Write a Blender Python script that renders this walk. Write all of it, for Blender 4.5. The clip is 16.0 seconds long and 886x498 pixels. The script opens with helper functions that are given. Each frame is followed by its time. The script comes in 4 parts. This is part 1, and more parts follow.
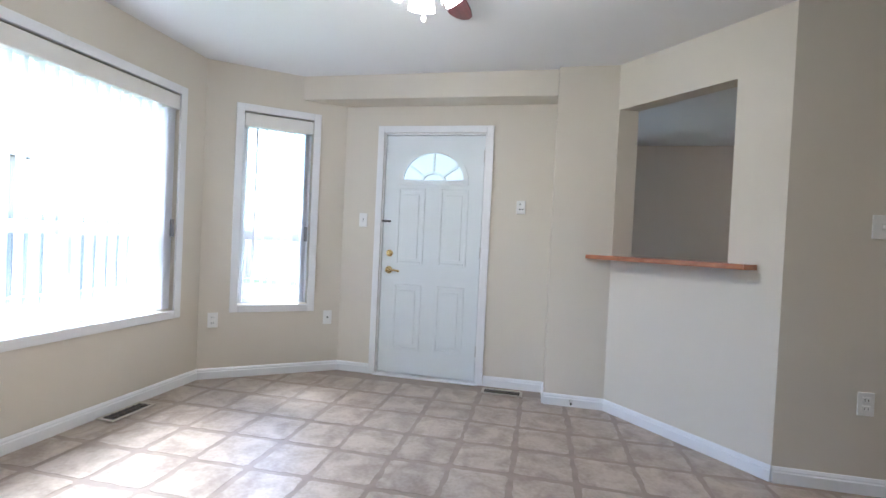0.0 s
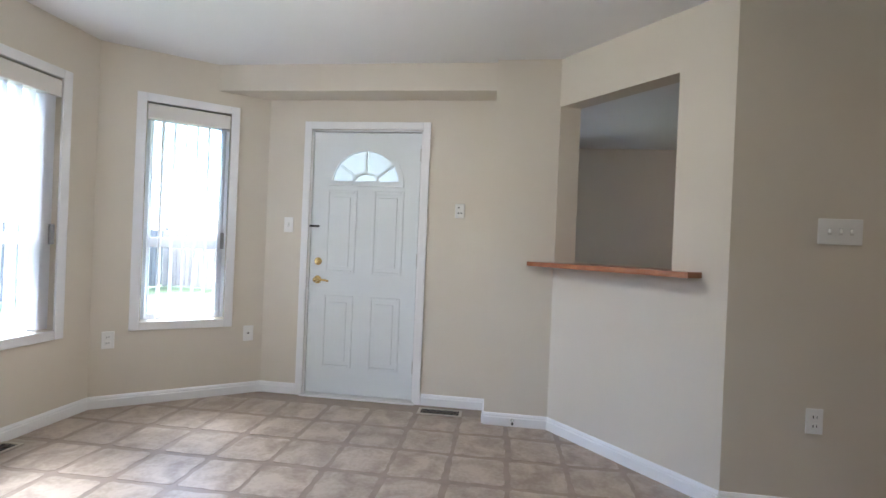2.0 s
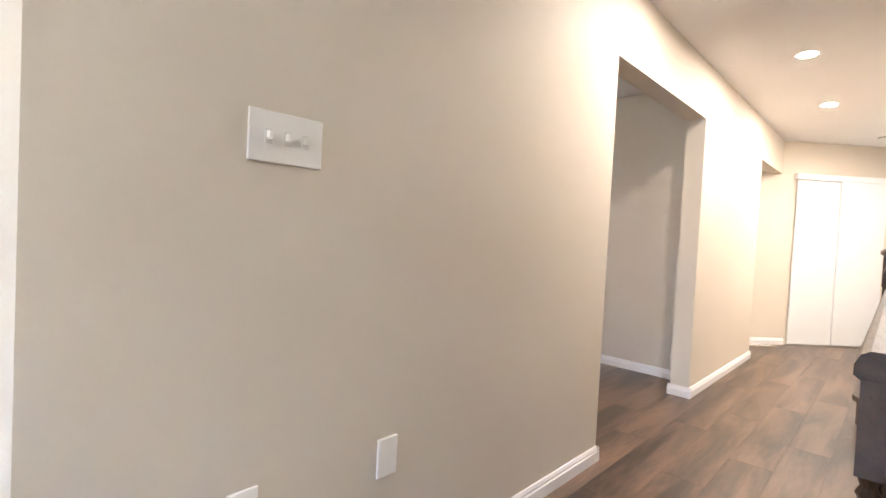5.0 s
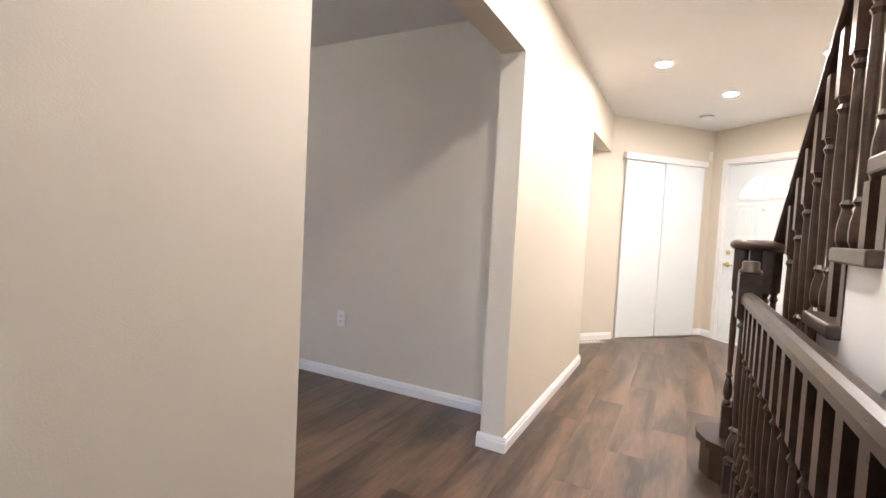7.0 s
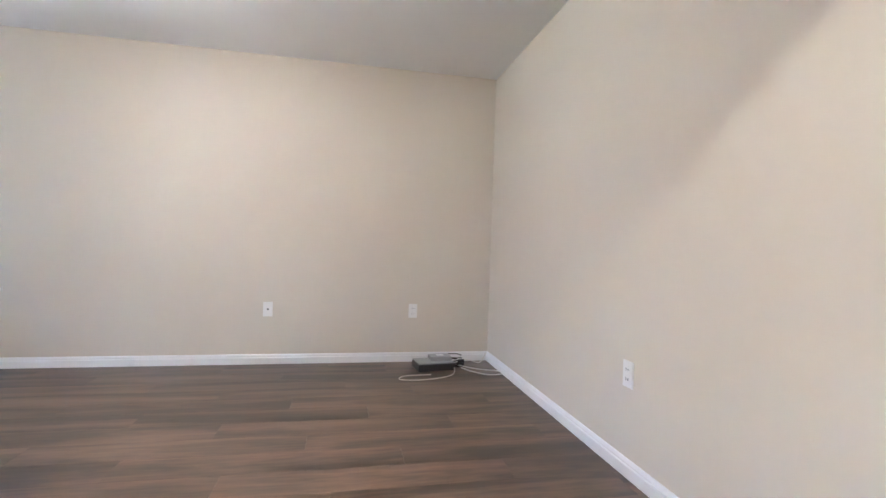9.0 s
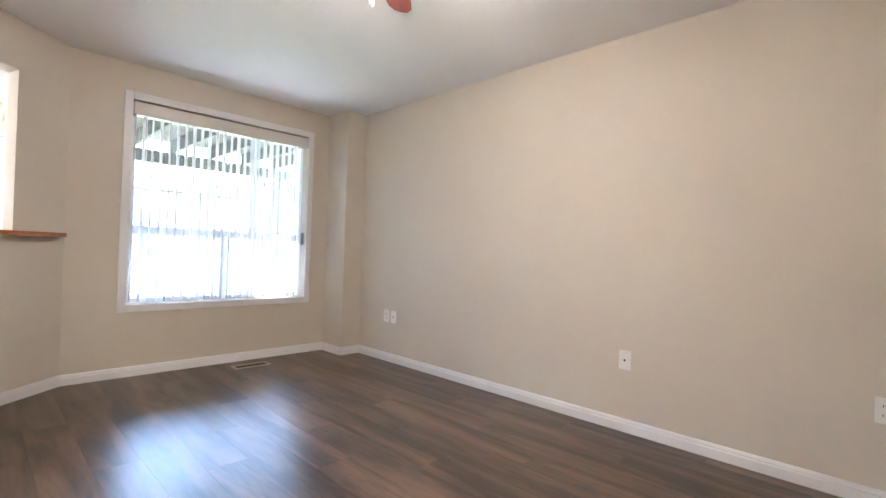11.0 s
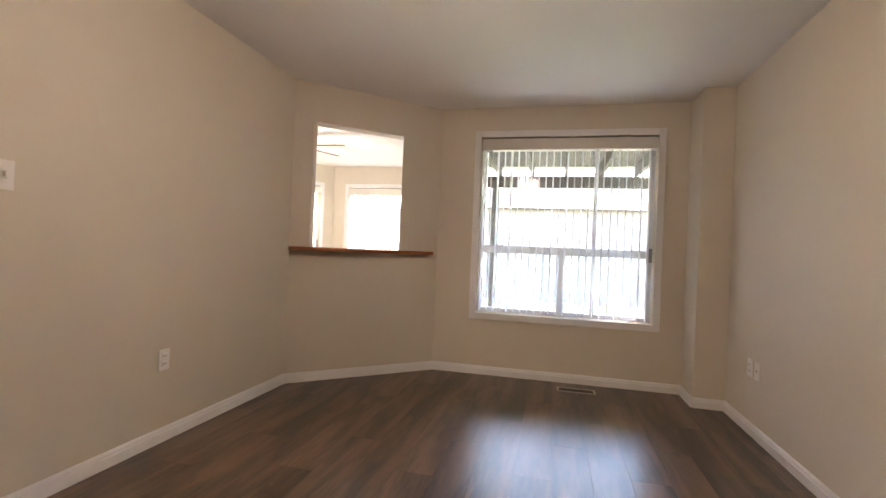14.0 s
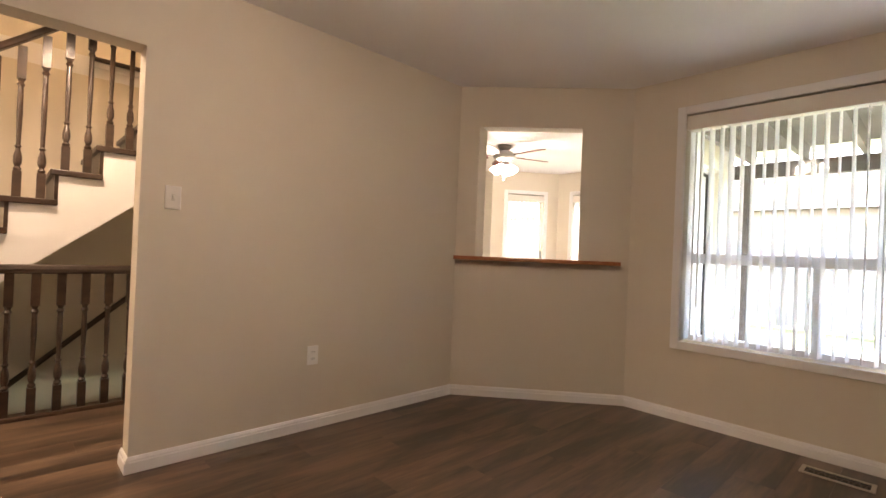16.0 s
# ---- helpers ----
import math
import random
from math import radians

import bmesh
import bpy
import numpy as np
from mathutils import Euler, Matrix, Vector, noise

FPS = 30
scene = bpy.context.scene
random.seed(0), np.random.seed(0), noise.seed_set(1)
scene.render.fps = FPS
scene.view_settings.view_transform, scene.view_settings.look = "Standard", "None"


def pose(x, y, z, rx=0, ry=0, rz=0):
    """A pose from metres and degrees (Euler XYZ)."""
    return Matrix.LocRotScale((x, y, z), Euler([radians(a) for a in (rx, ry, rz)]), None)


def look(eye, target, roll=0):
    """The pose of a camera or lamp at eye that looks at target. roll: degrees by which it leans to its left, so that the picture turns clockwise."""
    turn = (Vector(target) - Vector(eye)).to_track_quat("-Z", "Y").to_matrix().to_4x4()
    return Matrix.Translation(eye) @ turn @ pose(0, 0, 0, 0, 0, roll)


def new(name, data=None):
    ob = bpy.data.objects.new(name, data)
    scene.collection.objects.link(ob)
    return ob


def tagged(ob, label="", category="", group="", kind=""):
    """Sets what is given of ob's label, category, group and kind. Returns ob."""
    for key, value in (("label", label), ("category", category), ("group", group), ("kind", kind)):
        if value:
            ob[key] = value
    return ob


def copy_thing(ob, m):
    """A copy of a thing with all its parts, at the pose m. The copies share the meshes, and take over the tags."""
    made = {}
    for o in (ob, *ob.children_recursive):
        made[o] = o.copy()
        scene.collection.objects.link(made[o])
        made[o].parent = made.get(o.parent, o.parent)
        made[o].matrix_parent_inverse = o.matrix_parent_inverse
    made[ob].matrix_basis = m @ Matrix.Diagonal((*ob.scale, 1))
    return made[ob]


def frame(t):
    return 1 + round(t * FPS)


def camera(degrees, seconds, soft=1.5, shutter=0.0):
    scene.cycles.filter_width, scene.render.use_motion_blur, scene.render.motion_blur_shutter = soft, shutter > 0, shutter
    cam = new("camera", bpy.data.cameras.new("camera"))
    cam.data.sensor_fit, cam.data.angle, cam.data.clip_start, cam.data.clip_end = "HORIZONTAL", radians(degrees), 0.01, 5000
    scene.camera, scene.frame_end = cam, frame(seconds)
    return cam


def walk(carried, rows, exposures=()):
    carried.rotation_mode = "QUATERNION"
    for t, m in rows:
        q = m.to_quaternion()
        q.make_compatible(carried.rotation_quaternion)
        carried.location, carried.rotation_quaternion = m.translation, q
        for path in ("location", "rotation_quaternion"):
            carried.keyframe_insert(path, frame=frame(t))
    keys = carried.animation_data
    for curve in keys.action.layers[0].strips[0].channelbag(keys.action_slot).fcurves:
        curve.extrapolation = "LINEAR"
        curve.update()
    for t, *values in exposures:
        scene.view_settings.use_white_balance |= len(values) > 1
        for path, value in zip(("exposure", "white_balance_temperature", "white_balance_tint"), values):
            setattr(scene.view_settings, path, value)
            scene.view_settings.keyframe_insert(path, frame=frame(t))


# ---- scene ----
cam = camera(87.2, 16.0)

PATH = [
    (0, (-1.161, -2.663, 1.149), (-1.572, -0.706, 1.114), 2.7),
    (0.5, (-1.209, -2.735, 1.106), (-1.776, -0.817, 1.084), 2.3),
    (1, (-1.183, -2.743, 1.088), (-1.806, -0.842, 1.074), 2.3),
    (1.5, (-1.086, -2.599, 1.097), (-1.57, -0.658, 1.095), 2.4),
    (2, (-1.011, -2.334, 1.17), (-1.264, -0.35, 1.163), 2.4),
    (2.5, (-0.964, -2.105, 1.208), (-1.008, -0.106, 1.199), 2.7),
    (3, (-0.831, -1.839, 1.232), (-0.618, 0.15, 1.217), 2.6),
    (3.5, (-0.68, -1.592, 1.25), (-0.124, 0.329, 1.205), 2.7),
    (4, (-0.56, -1.331, 1.231), (0.455, 0.392, 1.181), 2.8),
    (4.5, (-0.31, -1.16, 1.157), (0.972, 0.37, 1.101), 2.8),
    (5, (-0.012, -1.046, 1.11), (1.418, 0.352, 1.052), 2.9),
    (5.2, (0.115, -1.01, 1.105), (1.59, 0.33, 1.04), 2.8),
    (7.3, (1.685, -0.715, 1.165), (3.47, 0.19, 1.064), 3.0),
    (7.5, (1.836, -0.685, 1.152), (3.609, 0.236, 1.052), 3.0),
    (8, (2.214, -0.615, 1.117), (3.811, 0.586, 1.027), 2.5),
    (8.5, (2.609, -0.41, 1.01), (3.69, 1.273, 0.966), 2.3),
    (9, (2.895, -0.40, 0.975), (3.3, 1.558, 0.966), 1.9),
    (9.5, (3.167, -0.194, 0.99), (2.999, 1.798, 0.983), 1.8),
    (10, (3.333, 0.072, 0.94), (2.718, 1.975, 0.98), 2.2),
    (10.2, (3.37, 0.20, 0.96), (2.57, 2.03, 0.997), 2.2),
    (12.3, (3.663, 1.277, 1.132), (1.759, 1.888, 1.143), 2.3),
    (12.5, (3.686, 1.384, 1.135), (1.744, 1.862, 1.142), 2.3),
    (13, (3.669, 1.645, 1.123), (1.672, 1.766, 1.137), 2.2),
    (13.5, (3.566, 1.955, 1.134), (1.578, 1.738, 1.143), 2.3),
    (14, (3.437, 2.179, 1.115), (1.49, 1.72, 1.122), 2.4),
    (14.5, (3.307, 2.368, 1.084), (1.422, 1.701, 1.1), 2.3),
    (15, (3.16, 2.544, 1.057), (1.382, 1.628, 1.092), 2.1),
    (15.5, (2.937, 2.624, 1.08), (1.328, 1.436, 1.11), 2.1),
    (16, (2.702, 2.746, 1.118), (1.33, 1.29, 1.133), 2.4),
]
walk(cam, [(t, look(eye, target, roll)) for t, eye, target, roll in PATH],
     exposures=[(0, 4.15, 5400, 10), (0.5, 3.85, 5450, 10), (1.5, 3.7, 5550, 10), (2.5, 4.4, 5850, 11), (3.5, 4.85, 5900, 12), (5, 5.35, 5750, 13), (7.5, 5.1, 5300, 10), (8.2, 5.2, 5250, 9), (9.2, 6.15, 5300, 9), (10, 6.3, 5350, 9), (12.5, 5.0, 6700, 15), (14.5, 5.05, 7300, 18), (16, 4.95, 7800, 20)])

# ---- light ----
world = bpy.data.worlds.new("sky")
scene.world = world
world.use_nodes = True
sky = world.node_tree.nodes.new("ShaderNodeTexSky")
sky.sky_type, sky.sun_disc = "NISHITA", False
sky.sun_elevation, sky.sun_rotation = radians(48), radians(200)
sky.air_density, sky.dust_density = 1.0, 2.0
world.node_tree.nodes["Background"].inputs[1].default_value = 0.15
world.node_tree.links.new(sky.outputs[0], world.node_tree.nodes["Background"].inputs[0])
sun = new("sun", bpy.data.lights.new("sun", "SUN"))
sun.data.energy, sun.data.angle, sun.data.color = 1.5, radians(30), (1, 0.97, 0.92)
sun.matrix_world = look((-8, 5, 12), (0, 0, 0))


def lamp(name, kind, at, energy, color, size, target=None):
    ob = new(name, bpy.data.lights.new(name, kind))
    ob.data.energy, ob.data.color = energy, color
    if kind == "AREA":
        ob.data.shape, ob.data.size = "DISK", size
    else:
        ob.data.shadow_soft_size = size
    ob.matrix_world = look(at, target or (at[0], at[1] + 0.0001, at[2] - 1))
    return ob


CEIL = 2.44
POTS = [(2.45, -0.54), (3.88, -0.54), (5.29, -0.54), (6.24, -1.03), (5.39, -1.56)]
for px, py in POTS:
    lamp("pot_lamp", "AREA", (px, py, CEIL - 0.03), 0.54, (1.0, 0.78, 0.60), 0.11)
FAN_A, FAN_B = (-1.66, -0.87), (1.94, 1.76)
for k in range(4):
    a = radians(90 * k + 20)
    lamp("fan_bulb", "POINT", (FAN_A[0] + 0.13 * math.cos(a), FAN_A[1] + 0.13 * math.sin(a), 2.08), 0.36, (1.0, 0.88, 0.74), 0.03)
    lamp("fan_bulb", "POINT", (FAN_B[0] + 0.13 * math.cos(a), FAN_B[1] + 0.13 * math.sin(a), 2.15), 0.08, (1.0, 0.58, 0.34), 0.03)
lamp("landing_bulb", "POINT", (1.6, -1.5, 4.6), 3.0, (1.0, 0.74, 0.48), 0.1)


# ---- materials ----
def rgb(v):
    return (*v, 1.0) if len(v) == 3 else v


def material(name, color, rough=0.6, metal=0.0, vary=0.06, scale=6.0, bump=0.0, bump_scale=120.0, per_object=0.0, spec=0.5, glow=None):
    m = bpy.data.materials.new(name)
    m.use_nodes = True
    n, l = m.node_tree.nodes, m.node_tree.links
    b = n["Principled BSDF"]
    b.inputs["Roughness"].default_value, b.inputs["Metallic"].default_value = rough, metal
    b.inputs["Specular IOR Level"].default_value = spec
    tc = n.new("ShaderNodeTexCoord")
    tex = n.new("ShaderNodeTexNoise")
    tex.inputs["Scale"].default_value, tex.inputs["Detail"].default_value = scale, 6
    l.new(tc.outputs["Object"], tex.inputs["Vector"])
    mix = n.new("ShaderNodeMixRGB")
    mix.inputs[1].default_value = rgb([c * (1 - vary) for c in color])
    mix.inputs[2].default_value = rgb([min(1, c * (1 + vary)) for c in color])
    l.new(tex.outputs[0], mix.inputs[0])
    out = mix.outputs[0]
    if per_object:
        info = n.new("ShaderNodeObjectInfo")
        mr = n.new("ShaderNodeMapRange")
        mr.inputs[3].default_value, mr.inputs[4].default_value = 1 - per_object, 1 + per_object
        hsv = n.new("ShaderNodeHueSaturation")
        l.new(info.outputs["Random"], mr.inputs[0])
        l.new(mr.outputs[0], hsv.inputs["Value"])
        l.new(out, hsv.inputs["Color"])
        out = hsv.outputs[0]
    l.new(out, b.inputs["Base Color"])
    if bump:
        t2 = n.new("ShaderNodeTexNoise")
        t2.inputs["Scale"].default_value, t2.inputs["Detail"].default_value = bump_scale, 4
        l.new(tc.outputs["Object"], t2.inputs["Vector"])
        bp = n.new("ShaderNodeBump")
        bp.inputs["Strength"].default_value, bp.inputs["Distance"].default_value = bump, 0.004
        l.new(t2.outputs[0], bp.inputs["Height"])
        l.new(bp.outputs[0], b.inputs["Normal"])
    if glow:
        b.inputs["Emission Color"].default_value = rgb(glow[0])
        b.inputs["Emission Strength"].default_value = glow[1]
    return m


def wood(name, dark, light, rough, stretch=(1.2, 14, 14), per_object=0.25, coord="Object", spec=0.5, low=0.32, high=0.70):
    """Streaked wood: long grain along the object's x axis, with a coarse blotch and a fine line."""
    m = bpy.data.materials.new(name)
    m.use_nodes = True
    n, l = m.node_tree.nodes, m.node_tree.links
    b = n["Principled BSDF"]
    b.inputs["Specular IOR Level"].default_value = spec
    tc = n.new("ShaderNodeTexCoord")
    info = n.new("ShaderNodeObjectInfo")
    add = n.new("ShaderNodeVectorMath")
    scl = n.new("ShaderNodeVectorMath")
    scl.operation = "MULTIPLY"
    scl.inputs[1].default_value = stretch
    comb = n.new("ShaderNodeCombineXYZ")
    mul = n.new("ShaderNodeMath")
    mul.operation, mul.inputs[1].default_value = "MULTIPLY", 37.0
    l.new(info.outputs["Random"], mul.inputs[0])
    for k in range(3):
        l.new(mul.outputs[0], comb.inputs[k])
    l.new(tc.outputs[coord], scl.inputs[0])
    l.new(scl.outputs[0], add.inputs[0])
    l.new(comb.outputs[0], add.inputs[1])
    coarse, fine = n.new("ShaderNodeTexNoise"), n.new("ShaderNodeTexNoise")
    coarse.inputs["Scale"].default_value, coarse.inputs["Detail"].default_value = 1.0, 5
    coarse.inputs["Distortion"].default_value = 0.6
    fine.inputs["Scale"].default_value, fine.inputs["Detail"].default_value = 7.0, 6
    for t in (coarse, fine):
        l.new(add.outputs[0], t.inputs["Vector"])
    ramp = n.new("ShaderNodeValToRGB")
    ramp.color_ramp.elements[0].position, ramp.color_ramp.elements[0].color = low, rgb(dark)
    ramp.color_ramp.elements[1].position, ramp.color_ramp.elements[1].color = high, rgb(light)
    blend = n.new("ShaderNodeMixRGB")
    blend.inputs[0].default_value = 0.3
    l.new(coarse.outputs[0], blend.inputs[1])
    l.new(fine.outputs[0], blend.inputs[2])
    l.new(blend.outputs[0], ramp.inputs[0])
    hsv = n.new("ShaderNodeHueSaturation")
    mr = n.new("ShaderNodeMapRange")
    mr.inputs[3].default_value, mr.inputs[4].default_value = 1 - per_object, 1 + per_object
    l.new(info.outputs["Random"], mr.inputs[0])
    l.new(mr.outputs[0], hsv.inputs["Value"])
    l.new(ramp.outputs[0], hsv.inputs["Color"])
    l.new(hsv.outputs[0], b.inputs["Base Color"])
    rr = n.new("ShaderNodeMapRange")
    rr.inputs[3].default_value, rr.inputs[4].default_value = rough - 0.07, rough + 0.10
    l.new(fine.outputs[0], rr.inputs[0])
    l.new(rr.outputs[0], b.inputs["Roughness"])
    bp = n.new("ShaderNodeBump")
    bp.inputs["Strength"].default_value, bp.inputs["Distance"].default_value = 0.12, 0.002
    l.new(fine.outputs[0], bp.inputs["Height"])
    l.new(bp.outputs[0], b.inputs["Normal"])
    return m


def glass_material(name, tint=(1, 1, 1), gloss=0.06):
    m = bpy.data.materials.new(name)
    m.use_nodes = True
    n, l = m.node_tree.nodes, m.node_tree.links
    n.remove(n["Principled BSDF"])
    tr, gl, mx = n.new("ShaderNodeBsdfTransparent"), n.new("ShaderNodeBsdfGlossy"), n.new("ShaderNodeMixShader")
    tr.inputs[0].default_value, gl.inputs["Roughness"].default_value = rgb(tint), 0.02
    mx.inputs[0].default_value = gloss
    l.new(tr.outputs[0], mx.inputs[1])
    l.new(gl.outputs[0], mx.inputs[2])
    l.new(mx.outputs[0], n["Material Output"].inputs[0])
    return m


def cloth_material(name, color, through_amount):
    m = bpy.data.materials.new(name)
    m.use_nodes = True
    n, l = m.node_tree.nodes, m.node_tree.links
    n.remove(n["Principled BSDF"])
    d, t, mx = n.new("ShaderNodeBsdfDiffuse"), n.new("ShaderNodeBsdfTranslucent"), n.new("ShaderNodeMixShader")
    d.inputs[0].default_value = t.inputs[0].default_value = rgb(color)
    mx.inputs[0].default_value = through_amount
    l.new(d.outputs[0], mx.inputs[1])
    l.new(t.outputs[0], mx.inputs[2])
    l.new(mx.outputs[0], n["Material Output"].inputs[0])
    return m


PAINT = material("wall_paint_cream", (0.66, 0.605, 0.51), 0.62, vary=0.03, scale=1.5, bump=0.10, bump_scale=260)
CEILING = material("ceiling_paint_white", (0.80, 0.79, 0.78), 0.9, vary=0.03, scale=2, bump=0.35, bump_scale=180)
TRIM = material("trim_white_semigloss", (0.80, 0.80, 0.80), 0.35, vary=0.03, scale=8, bump=0.04, bump_scale=90)
DOORWHITE = material("door_white_enamel", (0.74, 0.78, 0.79), 0.42, vary=0.03, scale=5, bump=0.05, bump_scale=150)
PLASTIC = material("plate_plastic_white", (0.82, 0.81, 0.78), 0.35, vary=0.02)
DARKSLOT = material("slot_black", (0.02, 0.02, 0.02), 0.6)
BRASS = material("polished_brass", (0.80, 0.62, 0.30), 0.22, 1.0, vary=0.08, scale=30)
STEEL = material("brushed_steel", (0.55, 0.54, 0.52), 0.35, 1.0, vary=0.08, scale=40)
VENTMETAL = material("vent_painted_metal", (0.11, 0.09, 0.075), 0.45, 0.4, vary=0.1, scale=20)
VINYLFRAME = material("window_vinyl_white", (0.80, 0.81, 0.82), 0.4, vary=0.03)
GLASS = glass_material("window_glass")
FROST = cloth_material("frosted_door_glass", (0.85, 0.86, 0.88), 0.85)
SLAT = cloth_material("blind_slat_fabric", (0.90, 0.90, 0.91), 0.45)
VALANCE = material("valance_cream_vinyl", (0.74, 0.71, 0.66), 0.5, vary=0.03, bump=0.05)
SHELFWOOD = wood("shelf_cherry_wood", (0.27, 0.085, 0.028), (0.46, 0.175, 0.065), 0.32, (3, 24, 24), 0.05)
PLANK = wood("laminate_walnut_brown", (0.036, 0.022, 0.014), (0.172, 0.108, 0.070), 0.31, (1.0, 7, 7), 0.12, spec=0.8, low=0.40, high=0.62)
PLANKGAP = material("plank_joint_dark", (0.05, 0.03, 0.02), 0.5)
STAIRWOOD = wood("stair_dark_walnut", (0.018, 0.010, 0.006), (0.062, 0.035, 0.021), 0.30, (2.5, 20, 20), 0.15)
BLADE = wood("fan_blade_cherry", (0.07, 0.015, 0.014), (0.16, 0.04, 0.035), 0.35, (4, 24, 24), 0.1)
BLADE_B = wood("fan_blade_rosewood", (0.20, 0.055, 0.04), (0.34, 0.11, 0.08), 0.4, (4, 24, 24), 0.1)
FANMETAL = material("fan_pewter_metal", (0.34, 0.33, 0.32), 0.35, 0.9, vary=0.1, scale=20)
SHADELIT = material("shade_frosted_glass_lit", (0.9, 0.9, 0.9), 0.3, glow=((1.0, 0.95, 0.88), 1.6))
SHADEOFF = material("shade_frosted_glass", (0.85, 0.82, 0.80), 0.3)
POTLENS = material("pot_lens_lit", (0.9, 0.9, 0.9), 0.4, glow=((1.0, 0.85, 0.65), 12.0))
TILE = wood("vinyl_tile_tan", (0.285, 0.22, 0.168), (0.475, 0.397, 0.322), 0.34, (7, 7, 7), 0.05, low=0.36, high=0.60)
GROUT = material("vinyl_grout_brown", (0.285, 0.222, 0.170), 0.36, vary=0.32, scale=13)
GRASS = material("lawn_grass", (0.085, 0.12, 0.05), 0.9, vary=0.4, scale=3, bump=0.8, bump_scale=40)
FENCEWOOD = wood("fence_weathered_wood", (0.13, 0.12, 0.11), (0.25, 0.235, 0.22), 0.8, (12, 12, 1.5), 0.2)
DECKWOOD = wood("porch_dark_timber", (0.07, 0.06, 0.055), (0.15, 0.13, 0.12), 0.8, (2, 14, 14), 0.2)
BRICK = material("far_brick", (0.27, 0.225, 0.195), 0.85, vary=0.2, scale=14, bump=0.3, bump_scale=30)
ROOF = material("far_shingle", (0.12, 0.11, 0.11), 0.9, vary=0.2, scale=12)
STONE = material("patio_concrete", (0.42, 0.41, 0.39), 0.85, vary=0.12, scale=4, bump=0.3, bump_scale=60)
SLOTGREY = material("switch_slot_grey", (0.68, 0.67, 0.64), 0.5)
BLACKPLASTIC = material("router_dark_plastic", (0.03, 0.03, 0.032), 0.4, vary=0.1)
GREYPLASTIC = material("router_grey_top", (0.27, 0.27, 0.275), 0.35, vary=0.1)
GREYBOX = material("network_box_grey", (0.36, 0.355, 0.35), 0.4, vary=0.1)
CABLE = material("cable_white", (0.70, 0.68, 0.62), 0.5)
CABLEDARK = material("cable_black", (0.02, 0.02, 0.02), 0.5)


# ---- mesh helpers ----
def mesh_of(bm, mat, name, smooth=False):
    bmesh.ops.recalc_face_normals(bm, faces=bm.faces[:])
    me = bpy.data.meshes.new(name)
    bm.to_mesh(me)
    bm.free()
    for f in me.polygons:
        f.use_smooth = smooth
    me.materials.append(mat)
    return me


def part(name, bm, mat, parent=None, label="", m=None, smooth=False):
    """Links a bmesh (or a ready mesh) as one mesh object under a thing or part."""
    me = bm if isinstance(bm, bpy.types.Mesh) else mesh_of(bm, mat, name, smooth)
    ob = new(name, me)
    if parent is not None:
        ob.parent = parent
    if m is not None:
        ob.matrix_basis = m
    if label:
        ob["label"] = label
    return ob


def thing(name, m, label, category, group="", kind=""):
    ob = new(name)
    ob.empty_display_size = 0.1
    ob.matrix_basis = m
    return tagged(ob, label, category, group, kind)


def add_box(bm, x0, x1, y0, y1, z0, z1, bevel=0.0):
    v = [bm.verts.new((x, y, z)) for z in (z0, z1) for x, y in ((x0, y0), (x1, y0), (x1, y1), (x0, y1))]
    faces = [bm.faces.new([v[i] for i in q]) for q in ((3, 2, 1, 0), (4, 5, 6, 7), (0, 1, 5, 4), (1, 2, 6, 5), (2, 3, 7, 6), (3, 0, 4, 7))]
    if bevel:
        edges = {e for f in faces for e in f.edges}
        bmesh.ops.bevel(bm, geom=list(edges), offset=bevel, segments=2, affect="EDGES", profile=0.5)
    return bm


def box(x0, x1, y0, y1, z0, z1, bevel=0.0):
    return add_box(bmesh.new(), x0, x1, y0, y1, z0, z1, bevel)


def prism(points, z0, z1, bm=None):
    """A polygon of (x, y) raised from z0 to z1."""
    bm = bm or bmesh.new()
    lo = [bm.verts.new((x, y, z0)) for x, y in points]
    hi = [bm.verts.new((x, y, z1)) for x, y in points]
    bm.faces.new(lo[::-1])
    bm.faces.new(hi)
    for i in range(len(points)):
        j = (i + 1) % len(points)
        bm.faces.new((lo[i], lo[j], hi[j], hi[i]))
    return bm


def lathe(profile, seg=14, bm=None, cx=0.0, cy=0.0):
    """(radius, z) pairs turned about the z axis, closed at both ends."""
    bm = bm or bmesh.new()
    rings = []
    for r, z in profile:
        rings.append([bm.verts.new((cx + r * math.cos(2 * math.pi * k / seg), cy + r * math.sin(2 * math.pi * k / seg), z)) for k in range(seg)])
    for a, b in zip(rings, rings[1:]):
        for k in range(seg):
            bm.faces.new((a[k], a[(k + 1) % seg], b[(k + 1) % seg], b[k]))
    bm.faces.new(rings[0][::-1])
    bm.faces.new(rings[-1])
    return bm


def tube(points, r, seg=8, bm=None):
    """A round rod along a line of points."""
    bm = bm or bmesh.new()
    pts = [Vector(p) for p in points]
    rings = []
    for i, p in enumerate(pts):
        d = (pts[min(i + 1, len(pts) - 1)] - pts[max(i - 1, 0)]).normalized()
        side = d.cross(Vector((0, 0, 1)))
        side = side.normalized() if side.length > 1e-4 else Vector((1, 0, 0))
        up = side.cross(d)
        rings.append([bm.verts.new(p + r * (math.cos(2 * math.pi * k / seg) * side + math.sin(2 * math.pi * k / seg) * up)) for k in range(seg)])
    for a, b in zip(rings, rings[1:]):
        for k in range(seg):
            bm.faces.new((a[k], a[(k + 1) % seg], b[(k + 1) % seg], b[k]))
    bm.faces.new(rings[0][::-1])
    bm.faces.new(rings[-1])
    return bm


